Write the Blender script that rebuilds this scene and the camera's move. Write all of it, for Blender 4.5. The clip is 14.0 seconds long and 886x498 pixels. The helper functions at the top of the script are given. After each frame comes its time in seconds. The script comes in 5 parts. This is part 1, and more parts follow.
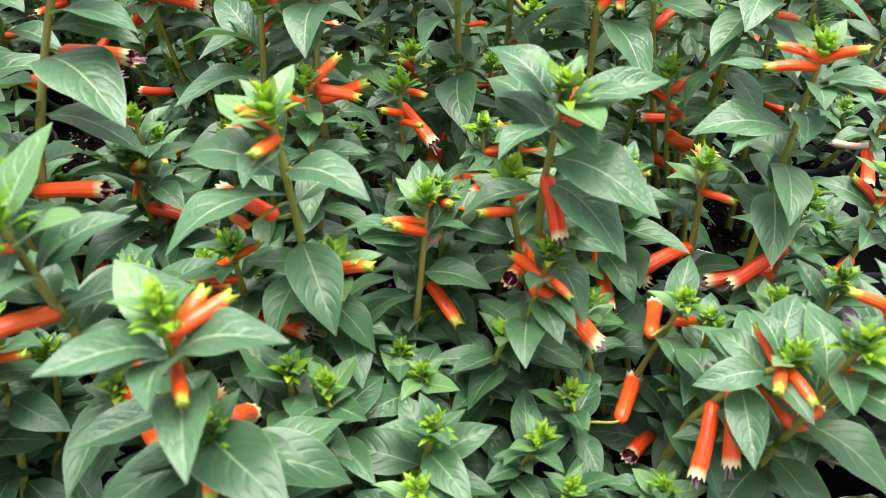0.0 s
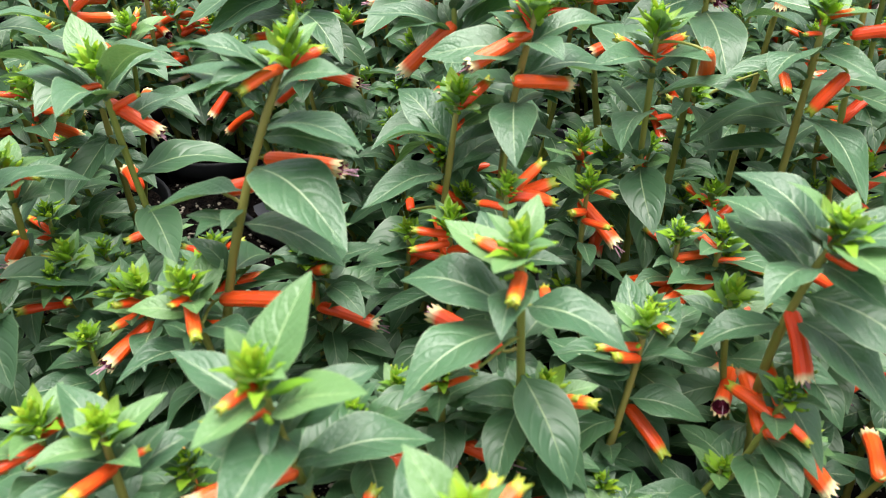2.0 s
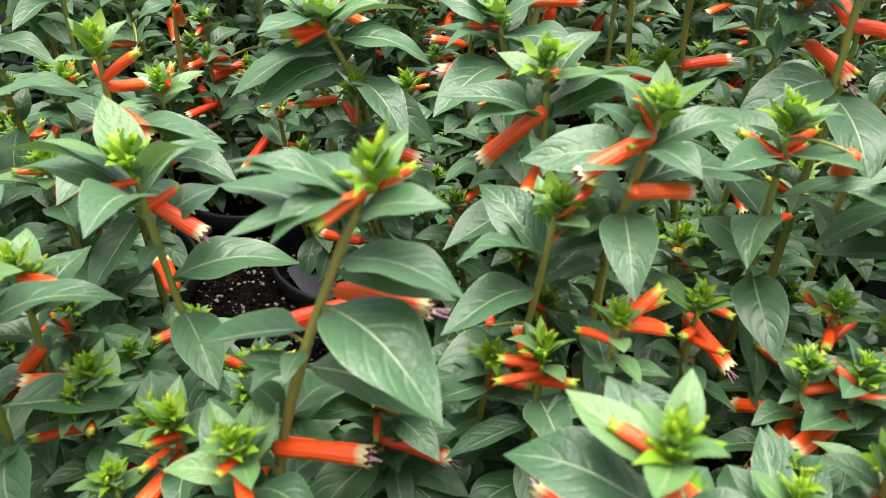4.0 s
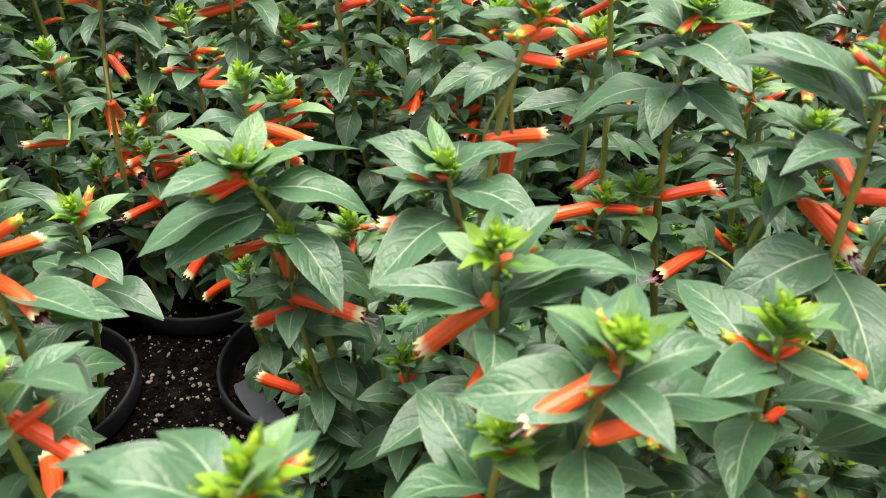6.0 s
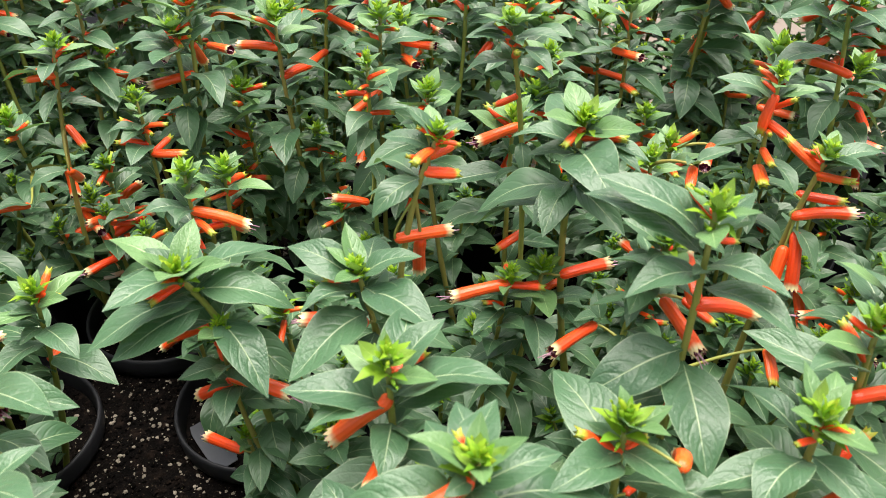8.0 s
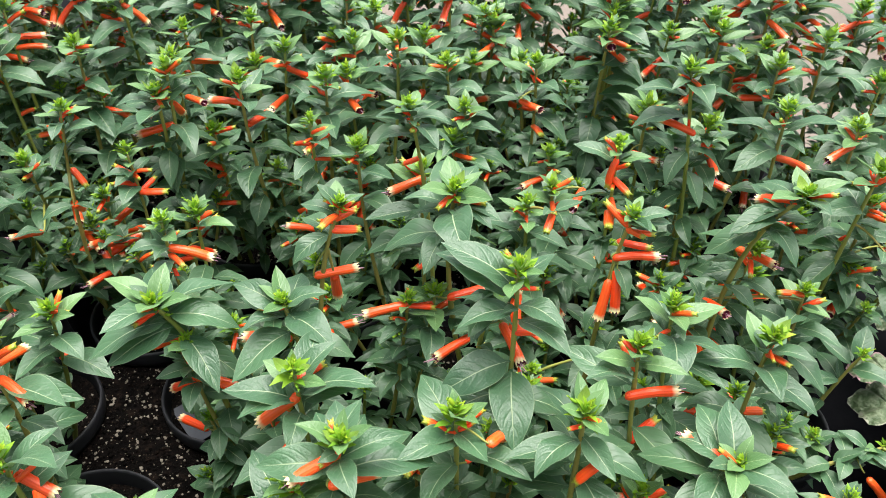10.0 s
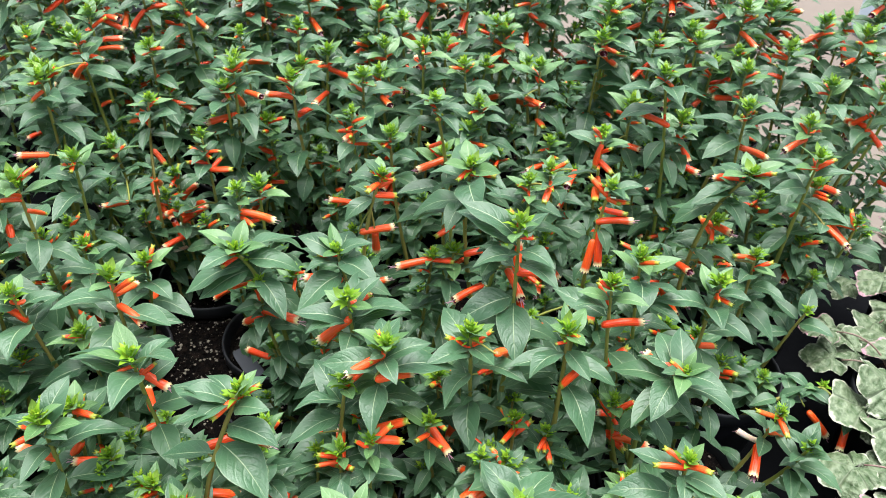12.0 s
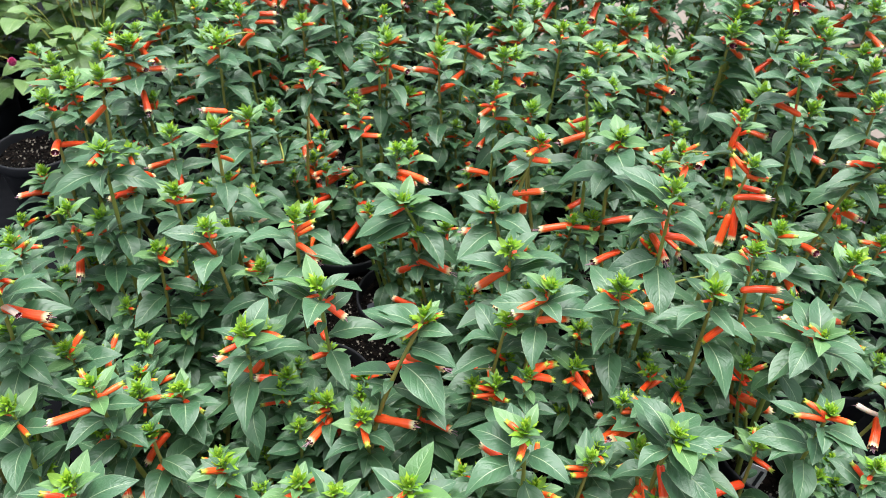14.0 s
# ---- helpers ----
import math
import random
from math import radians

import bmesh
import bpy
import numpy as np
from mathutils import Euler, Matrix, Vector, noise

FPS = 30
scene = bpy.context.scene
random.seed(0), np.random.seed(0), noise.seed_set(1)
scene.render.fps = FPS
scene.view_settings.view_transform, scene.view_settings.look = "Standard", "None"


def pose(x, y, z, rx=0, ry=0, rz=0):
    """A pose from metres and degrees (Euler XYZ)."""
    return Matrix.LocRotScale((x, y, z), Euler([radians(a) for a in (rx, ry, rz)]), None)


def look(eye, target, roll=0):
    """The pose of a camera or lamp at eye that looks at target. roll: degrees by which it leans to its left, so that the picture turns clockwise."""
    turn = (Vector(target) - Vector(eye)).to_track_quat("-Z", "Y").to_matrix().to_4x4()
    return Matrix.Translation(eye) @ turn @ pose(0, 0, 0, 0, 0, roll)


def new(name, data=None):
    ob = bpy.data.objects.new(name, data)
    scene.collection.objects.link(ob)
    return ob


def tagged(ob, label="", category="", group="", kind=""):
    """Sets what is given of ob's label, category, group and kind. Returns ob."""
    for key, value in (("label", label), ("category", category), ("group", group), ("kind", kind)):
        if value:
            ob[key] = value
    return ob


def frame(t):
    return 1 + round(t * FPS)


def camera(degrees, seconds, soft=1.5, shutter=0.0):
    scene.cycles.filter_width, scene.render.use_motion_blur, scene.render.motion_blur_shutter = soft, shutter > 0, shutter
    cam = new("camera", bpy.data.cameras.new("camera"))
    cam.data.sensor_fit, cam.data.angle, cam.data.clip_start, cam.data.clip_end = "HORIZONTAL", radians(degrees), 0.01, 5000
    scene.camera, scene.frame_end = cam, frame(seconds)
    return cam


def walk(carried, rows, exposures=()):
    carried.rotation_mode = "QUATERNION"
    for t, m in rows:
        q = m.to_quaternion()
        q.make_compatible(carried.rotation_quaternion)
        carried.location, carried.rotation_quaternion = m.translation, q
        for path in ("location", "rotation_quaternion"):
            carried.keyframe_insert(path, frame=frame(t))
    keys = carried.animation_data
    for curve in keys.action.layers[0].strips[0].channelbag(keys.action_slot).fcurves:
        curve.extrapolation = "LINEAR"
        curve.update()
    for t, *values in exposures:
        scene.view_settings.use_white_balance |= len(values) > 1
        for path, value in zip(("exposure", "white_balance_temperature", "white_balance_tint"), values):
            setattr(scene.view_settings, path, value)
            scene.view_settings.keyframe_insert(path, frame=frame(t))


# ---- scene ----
cam = camera(61.25, 14.0, soft=0.8)
# a phone's small bright lens: what stands very near turns soft
cam.data.dof.use_dof = True
cam.data.dof.focus_distance = 0.63
cam.data.dof.aperture_fstop = 15
PATH = [
    (0, (0.1290, -0.1842, 0.5466), (0.1549, 0.2059, 0.2350), -1.16),
    (0.5, (0.0910, -0.1727, 0.5579), (0.1128, 0.2193, 0.2483), -1.00),
    (1, (0.0731, -0.1598, 0.5672), (0.0889, 0.2343, 0.2599), -1.01),
    (1.5, (0.0623, -0.1436, 0.5697), (0.0724, 0.2530, 0.2654), -1.07),
    (2, (0.0439, -0.1264, 0.5704), (0.0505, 0.2725, 0.2690), -1.03),
    (2.5, (0.0297, -0.1109, 0.5718), (0.0356, 0.2896, 0.2725), -0.85),
    (2.7, (0.0281, -0.1063, 0.5711), (0.0327, 0.2958, 0.2739), -0.92),
    (4.8, (0.0014, 0.0016, 0.5863), (-0.0000, 0.4048, 0.2905), -0.14),
    (5, (0.0036, 0.0109, 0.5897), (0.0035, 0.4160, 0.2966), -0.10),
    (5.5, (0.0213, 0.0325, 0.6068), (0.0233, 0.4396, 0.3166), 0.11),
    (6, (0.0345, 0.0496, 0.6100), (0.0400, 0.4589, 0.3228), 0.16),
    (6.5, (0.0464, 0.0593, 0.6222), (0.0563, 0.4698, 0.3368), 0.30),
    (7, (0.0594, 0.0641, 0.6447), (0.0724, 0.4730, 0.3573), 0.29),
    (7.5, (0.0711, 0.0635, 0.6649), (0.0875, 0.4700, 0.3742), 0.54),
    (8, (0.0736, 0.0396, 0.6912), (0.0910, 0.4421, 0.3951), 0.66),
    (8.5, (0.0878, 0.0222, 0.7240), (0.1046, 0.4189, 0.4201), 0.66),
    (9, (0.1160, 0.0014, 0.7614), (0.1331, 0.3944, 0.4527), 0.80),
    (9.2, (0.1254, -0.0092, 0.7735), (0.1421, 0.3828, 0.4635), 0.79),
    (11.3, (0.1554, -0.1622, 0.8888), (0.1659, 0.2295, 0.5781), 0.50),
    (11.5, (0.1490, -0.1775, 0.8910), (0.1593, 0.2145, 0.5808), 0.59),
    (12, (0.1343, -0.2137, 0.8966), (0.1422, 0.1788, 0.5869), 0.77),
    (12.5, (0.1083, -0.2472, 0.8992), (0.1111, 0.1454, 0.5896), 0.88),
    (13, (0.0797, -0.2672, 0.9019), (0.0743, 0.1252, 0.5921), 0.93),
    (13.5, (0.0582, -0.2796, 0.9052), (0.0424, 0.1127, 0.5955), 1.10),
    (14, (0.0338, -0.3005, 0.9011), (0.0057, 0.0915, 0.5920), 1.18),
]
walk(cam, [(t, look(eye, target, roll)) for t, eye, target, roll in PATH], ((0, 1.34, 6550, 11), (2.5, 1.20, 6600, 11), (5, 1.18, 6850, 13), (8, 1.15, 6850, 13), (9.5, 1.12, 6650, 12), (11.5, 1.06, 6250, 11), (14, 1.12, 6220, 11)))

# ---- world and light: bright, evenly diffused daylight under a greenhouse cover ----
world = bpy.data.worlds.new("world")
scene.world = world
world.use_nodes = True
wn = world.node_tree
wn.nodes.clear()
sky = wn.nodes.new("ShaderNodeTexSky")
sky.sky_type = "NISHITA"
sky.sun_disc = False
sky.sun_elevation = radians(83)
sky.sun_rotation = radians(34)
sky.dust_density = 3.0
pale = wn.nodes.new("ShaderNodeHueSaturation")
pale.inputs["Saturation"].default_value = 0.43
bg = wn.nodes.new("ShaderNodeBackground")
bg.inputs["Strength"].default_value = 0.105
wo = wn.nodes.new("ShaderNodeOutputWorld")
wn.links.new(sky.outputs[0], pale.inputs["Color"])
wn.links.new(pale.outputs[0], bg.inputs[0])
wn.links.new(bg.outputs[0], wo.inputs[0])

sun_data = bpy.data.lights.new("sun", "SUN")
sun_data.energy = 3.9
sun_data.angle = radians(56)
sun_data.color = (1.0, 0.97, 0.92)
sun = new("sun", sun_data)
sun.matrix_world = look((0.20, 0.80, 3.0), (0.0, 0.5, 0.0))


# ---- materials ----
def material(name, rough=0.6, spec=0.5):
    m = bpy.data.materials.new(name)
    m.use_nodes = True
    b = m.node_tree.nodes["Principled BSDF"]
    b.inputs["Roughness"].default_value = rough
    b.inputs["Specular IOR Level"].default_value = spec
    return m, m.node_tree, b


def node(tree, kind, **values):
    n = tree.nodes.new(kind)
    for k, v in values.items():
        if k in n.inputs:
            n.inputs[k].default_value = v
    return n


def math_node(tree, op, a, b=0.0, c=0.0):
    n = tree.nodes.new("ShaderNodeMath")
    n.operation = op
    for i, v in enumerate((a, b, c)):
        if isinstance(v, (int, float)):
            n.inputs[i].default_value = v
        else:
            tree.links.new(v, n.inputs[i])
    return n.outputs[0]


def mix(tree, fac, a, b):
    n = tree.nodes.new("ShaderNodeMix")
    n.data_type = "RGBA"
    for key, v in ((0, fac), (6, a), (7, b)):
        if isinstance(v, (int, float, tuple)):
            n.inputs[key].default_value = v
        else:
            tree.links.new(v, n.inputs[key])
    return n.outputs[2]


def ramp(tree, fac, stops):
    n = tree.nodes.new("ShaderNodeValToRGB")
    e = n.color_ramp.elements
    while len(e) < len(stops):
        e.new(0.5)
    for el, (p, c) in zip(e, stops):
        el.position, el.color = p, (*c, 1)
    tree.links.new(fac, n.inputs[0])
    return n.outputs[0]


def noise_tex(tree, scale, detail=4.0, coords="Object"):
    tc = tree.nodes.new("ShaderNodeTexCoord")
    n = node(tree, "ShaderNodeTexNoise", Scale=scale, Detail=detail)
    tree.links.new(tc.outputs[coords], n.inputs["Vector"])
    return n.outputs["Fac"]


def bump(tree, bsdf, height, strength=0.3, distance=0.002):
    n = node(tree, "ShaderNodeBump", Strength=strength, Distance=distance)
    tree.links.new(height, n.inputs["Height"])
    tree.links.new(n.outputs[0], bsdf.inputs["Normal"])


def leaf_material(name, dark, light, vein, rough=0.38, through_light=0.12, island=False, down=0.10):
    """Leaf blade: pale thin midrib, faint arched side veins, mottling and a fine pale down; u runs along the blade, v across it."""
    m, t, b = material(name, rough, 0.68)
    uv = t.nodes.new("ShaderNodeTexCoord")
    sep = t.nodes.new("ShaderNodeSeparateXYZ")
    t.links.new(uv.outputs["UV"], sep.inputs[0])
    u, v = sep.outputs[0], sep.outputs[1]
    a = math_node(t, "ABSOLUTE", math_node(t, "SUBTRACT", v, 0.5))
    width = math_node(t, "MULTIPLY_ADD", u, -0.016, 0.027)
    mid = math_node(t, "MAXIMUM", math_node(t, "SUBTRACT", 1.0, math_node(t, "POWER", math_node(t, "DIVIDE", a, width), 2.0)), 0.0)
    info = t.nodes.new("ShaderNodeNewGeometry") if island else t.nodes.new("ShaderNodeObjectInfo")
    chance = info.outputs["Random Per Island" if island else "Random"]
    mott = noise_tex(t, 40.0 if island else 4.0, 5.0)
    # side veins leave the midrib at a slant and bend towards the tip
    wander = math_node(t, "MULTIPLY_ADD", mott, 2.4, math_node(t, "MULTIPLY", chance, 6.0))
    bend = math_node(t, "ADD", math_node(t, "MULTIPLY", a, 15.0), math_node(t, "MULTIPLY", math_node(t, "MULTIPLY", a, a), 26.0))
    phase = math_node(t, "ADD", math_node(t, "SUBTRACT", math_node(t, "MULTIPLY", u, 40.0), bend), wander)
    side = math_node(t, "POWER", math_node(t, "MULTIPLY_ADD", math_node(t, "SINE", phase), 0.5, 0.5), 7.0)
    side = math_node(t, "MULTIPLY", side, math_node(t, "SUBTRACT", 1.0, math_node(t, "MULTIPLY", a, 1.9)))
    base = mix(t, math_node(t, "MULTIPLY_ADD", chance, 0.6, math_node(t, "MULTIPLY", mott, 0.4)), (*dark, 1), (*light, 1))
    col = mix(t, math_node(t, "MULTIPLY", side, 0.06), base, (*vein, 1))
    col = mix(t, math_node(t, "MULTIPLY", mid, 0.72), col, (*vein, 1))
    # light that catches on the leaf edge, painted in as a thin pale margin
    rim = math_node(t, "MULTIPLY", math_node(t, "GREATER_THAN", a, 0.482), 0.25)
    col = mix(t, rim, col, (*vein, 1))
    t.links.new(col, b.inputs["Base Color"])
    spots = noise_tex(t, 30.0, 3.0)
    t.links.new(math_node(t, "MULTIPLY_ADD", spots, 0.24, rough - 0.12), b.inputs["Roughness"])
    b.inputs["Sheen Weight"].default_value = down
    b.inputs["Sheen Roughness"].default_value = 0.45
    b.inputs["Sheen Tint"].default_value = (0.86, 1.0, 0.95, 1)
    h = math_node(t, "SUBTRACT", math_node(t, "MULTIPLY", spots, 0.22), math_node(t, "ADD", math_node(t, "MULTIPLY", side, 0.20), mid))
    bump(t, b, h, 0.24, 0.012)
    tr = t.nodes.new("ShaderNodeBsdfTranslucent")
    warm = mix(t, 0.5, col, (0.2, 0.4, 0.05, 1))
    t.links.new(warm, tr.inputs["Color"])
    sh = t.nodes.new("ShaderNodeMixShader")
    sh.inputs[0].default_value = through_light
    t.links.new(b.outputs[0], sh.inputs[1])
    t.links.new(tr.outputs[0], sh.inputs[2])
    t.links.new(sh.outputs[0], t.nodes["Material Output"].inputs[0])
    return m


M_LEAF = leaf_material("leaf_green", (0.030, 0.096, 0.042), (0.078, 0.182, 0.082), (0.50, 0.62, 0.36), 0.41, 0.22, False, 0.16)
M_CROWN = leaf_material("leaf_crown", (0.030, 0.096, 0.042), (0.078, 0.182, 0.082), (0.50, 0.62, 0.36), 0.41, 0.22, True, 0.16)
M_MATURE = leaf_material("leaf_mature", (0.030, 0.094, 0.040), (0.078, 0.178, 0.076), (0.40, 0.52, 0.27), 0.44, 0.22, True, 0.14)
M_TIP = leaf_material("leaf_tip", (0.150, 0.290, 0.036), (0.26, 0.41, 0.050), (0.40, 0.54, 0.14), 0.40, 0.16, False, 0.10)
M_YOUNG = leaf_material("leaf_young", (0.076, 0.184, 0.058), (0.140, 0.275, 0.090), (0.40, 0.56, 0.25), 0.43, 0.17, False, 0.14)
M_SPRIG = leaf_material("leaf_young_crown", (0.076, 0.184, 0.058), (0.140, 0.275, 0.090), (0.40, 0.56, 0.25), 0.43, 0.17, True, 0.14)


def tuft_material():
    m, t, b = material("bud_tuft", 0.5, 0.4)
    g = t.nodes.new("ShaderNodeNewGeometry")
    col = ramp(t, g.outputs["Random Per Island"], ((0.0, (0.17, 0.37, 0.030)), (0.4, (0.26, 0.48, 0.034)), (0.8, (0.36, 0.57, 0.040)), (1.0, (0.50, 0.61, 0.05))))
    t.links.new(col, b.inputs["Base Color"])
    tr = t.nodes.new("ShaderNodeBsdfTranslucent")
    t.links.new(col, tr.inputs["Color"])
    sh = t.nodes.new("ShaderNodeMixShader")
    sh.inputs[0].default_value = 0.45
    t.links.new(b.outputs[0], sh.inputs[1])
    t.links.new(tr.outputs[0], sh.inputs[2])
    t.links.new(sh.outputs[0], t.nodes["Material Output"].inputs[0])
    return m


M_TUFT = tuft_material()


def tube_material(name, tip, tip_start, a=(0.98, 0.072, 0.010, 1), c=(1.0, 0.135, 0.018, 1), ribs=(0.55, 0.02, 0.006, 1)):
    """Flower tube: scarlet, a little orange along the back, with a pale end."""
    m, t, b = material(name, 0.36, 0.5)
    uv = t.nodes.new("ShaderNodeTexCoord")
    sep = t.nodes.new("ShaderNodeSeparateXYZ")
    t.links.new(uv.outputs["UV"], sep.inputs[0])
    n = noise_tex(t, 9.0, 3.0)
    u = math_node(t, "ADD", sep.outputs[0], math_node(t, "MULTIPLY_ADD", n, 0.10, -0.05))
    info = t.nodes.new("ShaderNodeObjectInfo")
    body = mix(t, info.outputs["Random"], a, c)
    col = ramp(t, u, ((tip_start - 0.06, (0, 0, 0)), (tip_start + 0.05, (1, 1, 1))))
    col = mix(t, col, body, (*tip, 1))
    rib = math_node(t, "SINE", math_node(t, "MULTIPLY", sep.outputs[1], 75.0))
    col = mix(t, math_node(t, "MULTIPLY_ADD", rib, 0.05, 0.05), col, ribs)
    t.links.new(col, b.inputs["Base Color"])
    b.inputs["Subsurface Weight"].default_value = 0.35
    b.inputs["Subsurface Radius"].default_value = (0.006, 0.002, 0.001)
    bump(t, b, rib, 0.15, 0.01)
    return m


M_TUBE = tube_material("flower_scarlet_cream", (0.74, 0.62, 0.34), 0.905)
M_FADED = tube_material("flower_faded", (0.72, 0.58, 0.48), 0.55, (0.74, 0.40, 0.28, 1), (0.78, 0.58, 0.46, 1), (0.45, 0.22, 0.12, 1))
M_BUD = tube_material("flower_scarlet_lime", (0.36, 0.44, 0.05), 0.84)


def plain(name, a, b_col, scale, rough=0.6, spec=0.4, strength=0.2):
    m, t, b = material(name, rough, spec)
    n = noise_tex(t, scale, 6.0)
    t.links.new(mix(t, n, (*a, 1), (*b_col, 1)), b.inputs["Base Color"])
    bump(t, b, n, strength, 0.004)
    return m


M_MOUTH = plain("flower_mouth", (0.10, 0.006, 0.025), (0.25, 0.015, 0.06), 300)
M_STAMEN = plain("flower_stamen", (0.62, 0.45, 0.50), (0.40, 0.12, 0.22), 200)
M_POT = plain("pot_black_plastic", (0.008, 0.009, 0.011), (0.020, 0.021, 0.025), 40, 0.52, 0.3, 0.1)
M_CLOTH = plain("ground_cloth", (0.004, 0.0045, 0.0055), (0.009, 0.0095, 0.011), 60, 0.9, 0.05, 0.3)
M_FLOOR = plain("floor_concrete", (0.155, 0.128, 0.105), (0.22, 0.185, 0.155), 7, 0.85, 0.3, 0.3)
M_STEEL = plain("post_galvanised", (0.26, 0.31, 0.36), (0.38, 0.43, 0.48), 9, 0.45, 0.5, 0.1)
M_TAG = plain("tag_white_plastic", (0.62, 0.64, 0.66), (0.72, 0.73, 0.74), 15, 0.4, 0.5, 0.05)
M_TAGGREY = plain("tag_grey_plastic", (0.030, 0.034, 0.042), (0.060, 0.066, 0.080), 25, 0.55, 0.25, 0.05)
M_INK = plain("tag_ink", (0.02, 0.02, 0.025), (0.05, 0.05, 0.06), 60)
M_PERLITE = plain("perlite", (0.08, 0.068, 0.052), (0.36, 0.32, 0.26), 160, 0.9)
M_PINK = plain("clover_flower_pink", (0.42, 0.03, 0.14), (0.58, 0.08, 0.24), 300, 0.7)


def soil_material():
    m, t, b = material("potting_soil", 0.98, 0.08)
    n = noise_tex(t, 90.0, 8.0)
    fine = noise_tex(t, 420.0, 4.0)
    col = ramp(t, n, ((0.35, (0.001, 0.0008, 0.0007)), (0.55, (0.003, 0.0022, 0.0018)), (0.75, (0.012, 0.008, 0.006))))
    col = mix(t, math_node(t, "GREATER_THAN", fine, 0.66), col, (0.035, 0.026, 0.019, 1))
    t.links.new(col, b.inputs["Base Color"])
    bump(t, b, math_node(t, "ADD", n, math_node(t, "MULTIPLY", fine, 0.4)), 0.8, 0.006)
    return m


M_SOIL = soil_material()


def stem_material(name, a, c):
    m, t, b = material(name, 0.5, 0.4)
    info = t.nodes.new("ShaderNodeObjectInfo")
    n = noise_tex(t, 28.0, 4.0)
    f = math_node(t, "MULTIPLY_ADD", info.outputs["Random"], 0.7, math_node(t, "MULTIPLY", n, 0.4))
    t.links.new(mix(t, f, (*a, 1), (*c, 1)), b.inputs["Base Color"])
    bump(t, b, n, 0.25, 0.002)
    return m


M_STEM = stem_material("stem_olive", (0.23, 0.31, 0.055), (0.30, 0.245, 0.065))
M_VINE = stem_material("stem_pink", (0.20, 0.16, 0.11), (0.24, 0.14, 0.13))


def vine_leaf_material():
    """Variegated lobed leaf: grey-green field with paler blotches, cream to pink margin, pale veins."""
    m, t, b = material("leaf_variegated", 0.5, 0.45)
    uv = t.nodes.new("ShaderNodeTexCoord")
    sep = t.nodes.new("ShaderNodeSeparateXYZ")
    t.links.new(uv.outputs["UV"], sep.inputs[0])
    edge, ang = sep.outputs[0], sep.outputs[1]
    n = noise_tex(t, 6.0, 6.0)
    info = t.nodes.new("ShaderNodeObjectInfo")
    field = mix(t, ramp(t, n, ((0.42, (0, 0, 0)), (0.60, (1, 1, 1)))), (0.070, 0.115, 0.048, 1), (0.175, 0.225, 0.130, 1))
    margin = mix(t, math_node(t, "GREATER_THAN", info.outputs["Random"], 0.8), (0.42, 0.44, 0.33, 1), (0.42, 0.23, 0.28, 1))
    e = math_node(t, "ADD", edge, math_node(t, "MULTIPLY_ADD", n, 0.5, -0.25))
    col = mix(t, ramp(t, e, ((0.93, (0, 0, 0)), (1.02, (1, 1, 1)))), field, margin)
    vein = math_node(t, "POWER", math_node(t, "ABSOLUTE", math_node(t, "COSINE", math_node(t, "MULTIPLY", ang, math.pi * 5.0))), 60.0)
    col = mix(t, math_node(t, "MULTIPLY", vein, 0.4), col, (0.25, 0.28, 0.20, 1))
    t.links.new(col, b.inputs["Base Color"])
    bump(t, b, math_node(t, "SUBTRACT", n, vein), 0.5, 0.02)
    return m


M_IVY = vine_leaf_material()
M_PURPLE = leaf_material("leaf_purple", (0.07, 0.045, 0.065), (0.13, 0.10, 0.11), (0.35, 0.06, 0.22), 0.45, 0.1)
M_LIME = leaf_material("leaf_light_green", (0.085, 0.175, 0.042), (0.145, 0.255, 0.055), (0.30, 0.42, 0.12), 0.45, 0.2)


# ---- mesh helpers ----
def mesh_of(bm, name, mats, smooth=True):
    me = bpy.data.meshes.new(name)
    bm.to_mesh(me)
    bm.free()
    for mt in mats:
        me.materials.append(mt)
    if smooth:
        for p in me.polygons:
            p.use_smooth = True
    return me


def part(name, me, parent, m=None, label=""):
    ob = new(name, me)
    ob.parent = parent
    if m is not None:
        ob.matrix_basis = m
    if label:
        ob["label"] = label
    return ob


def blade_mesh(name, mat, ratio, arch, fold, twist, wave, seed):
    """One leaf blade of unit length along x, with a short stalk, a keel along the midrib and a drawn-out tip."""
    bm = bmesh.new()
    layer = bm.loops.layers.uv.new("uv")
    nu, nv = 13, 6
    rows, uvs = [], {}
    for i in range(nu + 1):
        u = i / nu
        s = max(0.0, (u - 0.07) / 0.93)
        half = 0.5 * ratio * (s ** 0.66) * (max(0.0, 1 - s) ** 1.06) / 0.3292
        half = max(half, 0.008 if u < 0.97 else 0.0015)
        zc = arch * math.sin(math.pi * min(1.0, u * 0.98)) * (1.12 - 0.25 * u) + 0.02 * math.sin(u * 5 + seed)
        yc = 0.035 * math.sin(u * 2.6 + seed) * u
        tw = twist * (u - 0.2)
        row = []
        for j in range(nv + 1):
            w = j / nv * 2 - 1
            lift = fold * abs(w) * half + wave * half * math.sin(u * 11 + w * 2 + seed) * abs(w)
            y, z = w * half, lift - 0.10 * half * w * w
            y, z = y * math.cos(tw) - z * math.sin(tw), y * math.sin(tw) + z * math.cos(tw)
            v = bm.verts.new((u, yc + y, zc + z))
            uvs[v] = (u, 0.5 + w * 0.5)
            row.append(v)
        rows.append(row)
    for a, b in zip(rows, rows[1:]):
        for j in range(nv):
            f = bm.faces.new((a[j], b[j], b[j + 1], a[j + 1]))
            for lp in f.loops:
                lp[layer].uv = uvs[lp.vert]
    return mesh_of(bm, name, [mat])


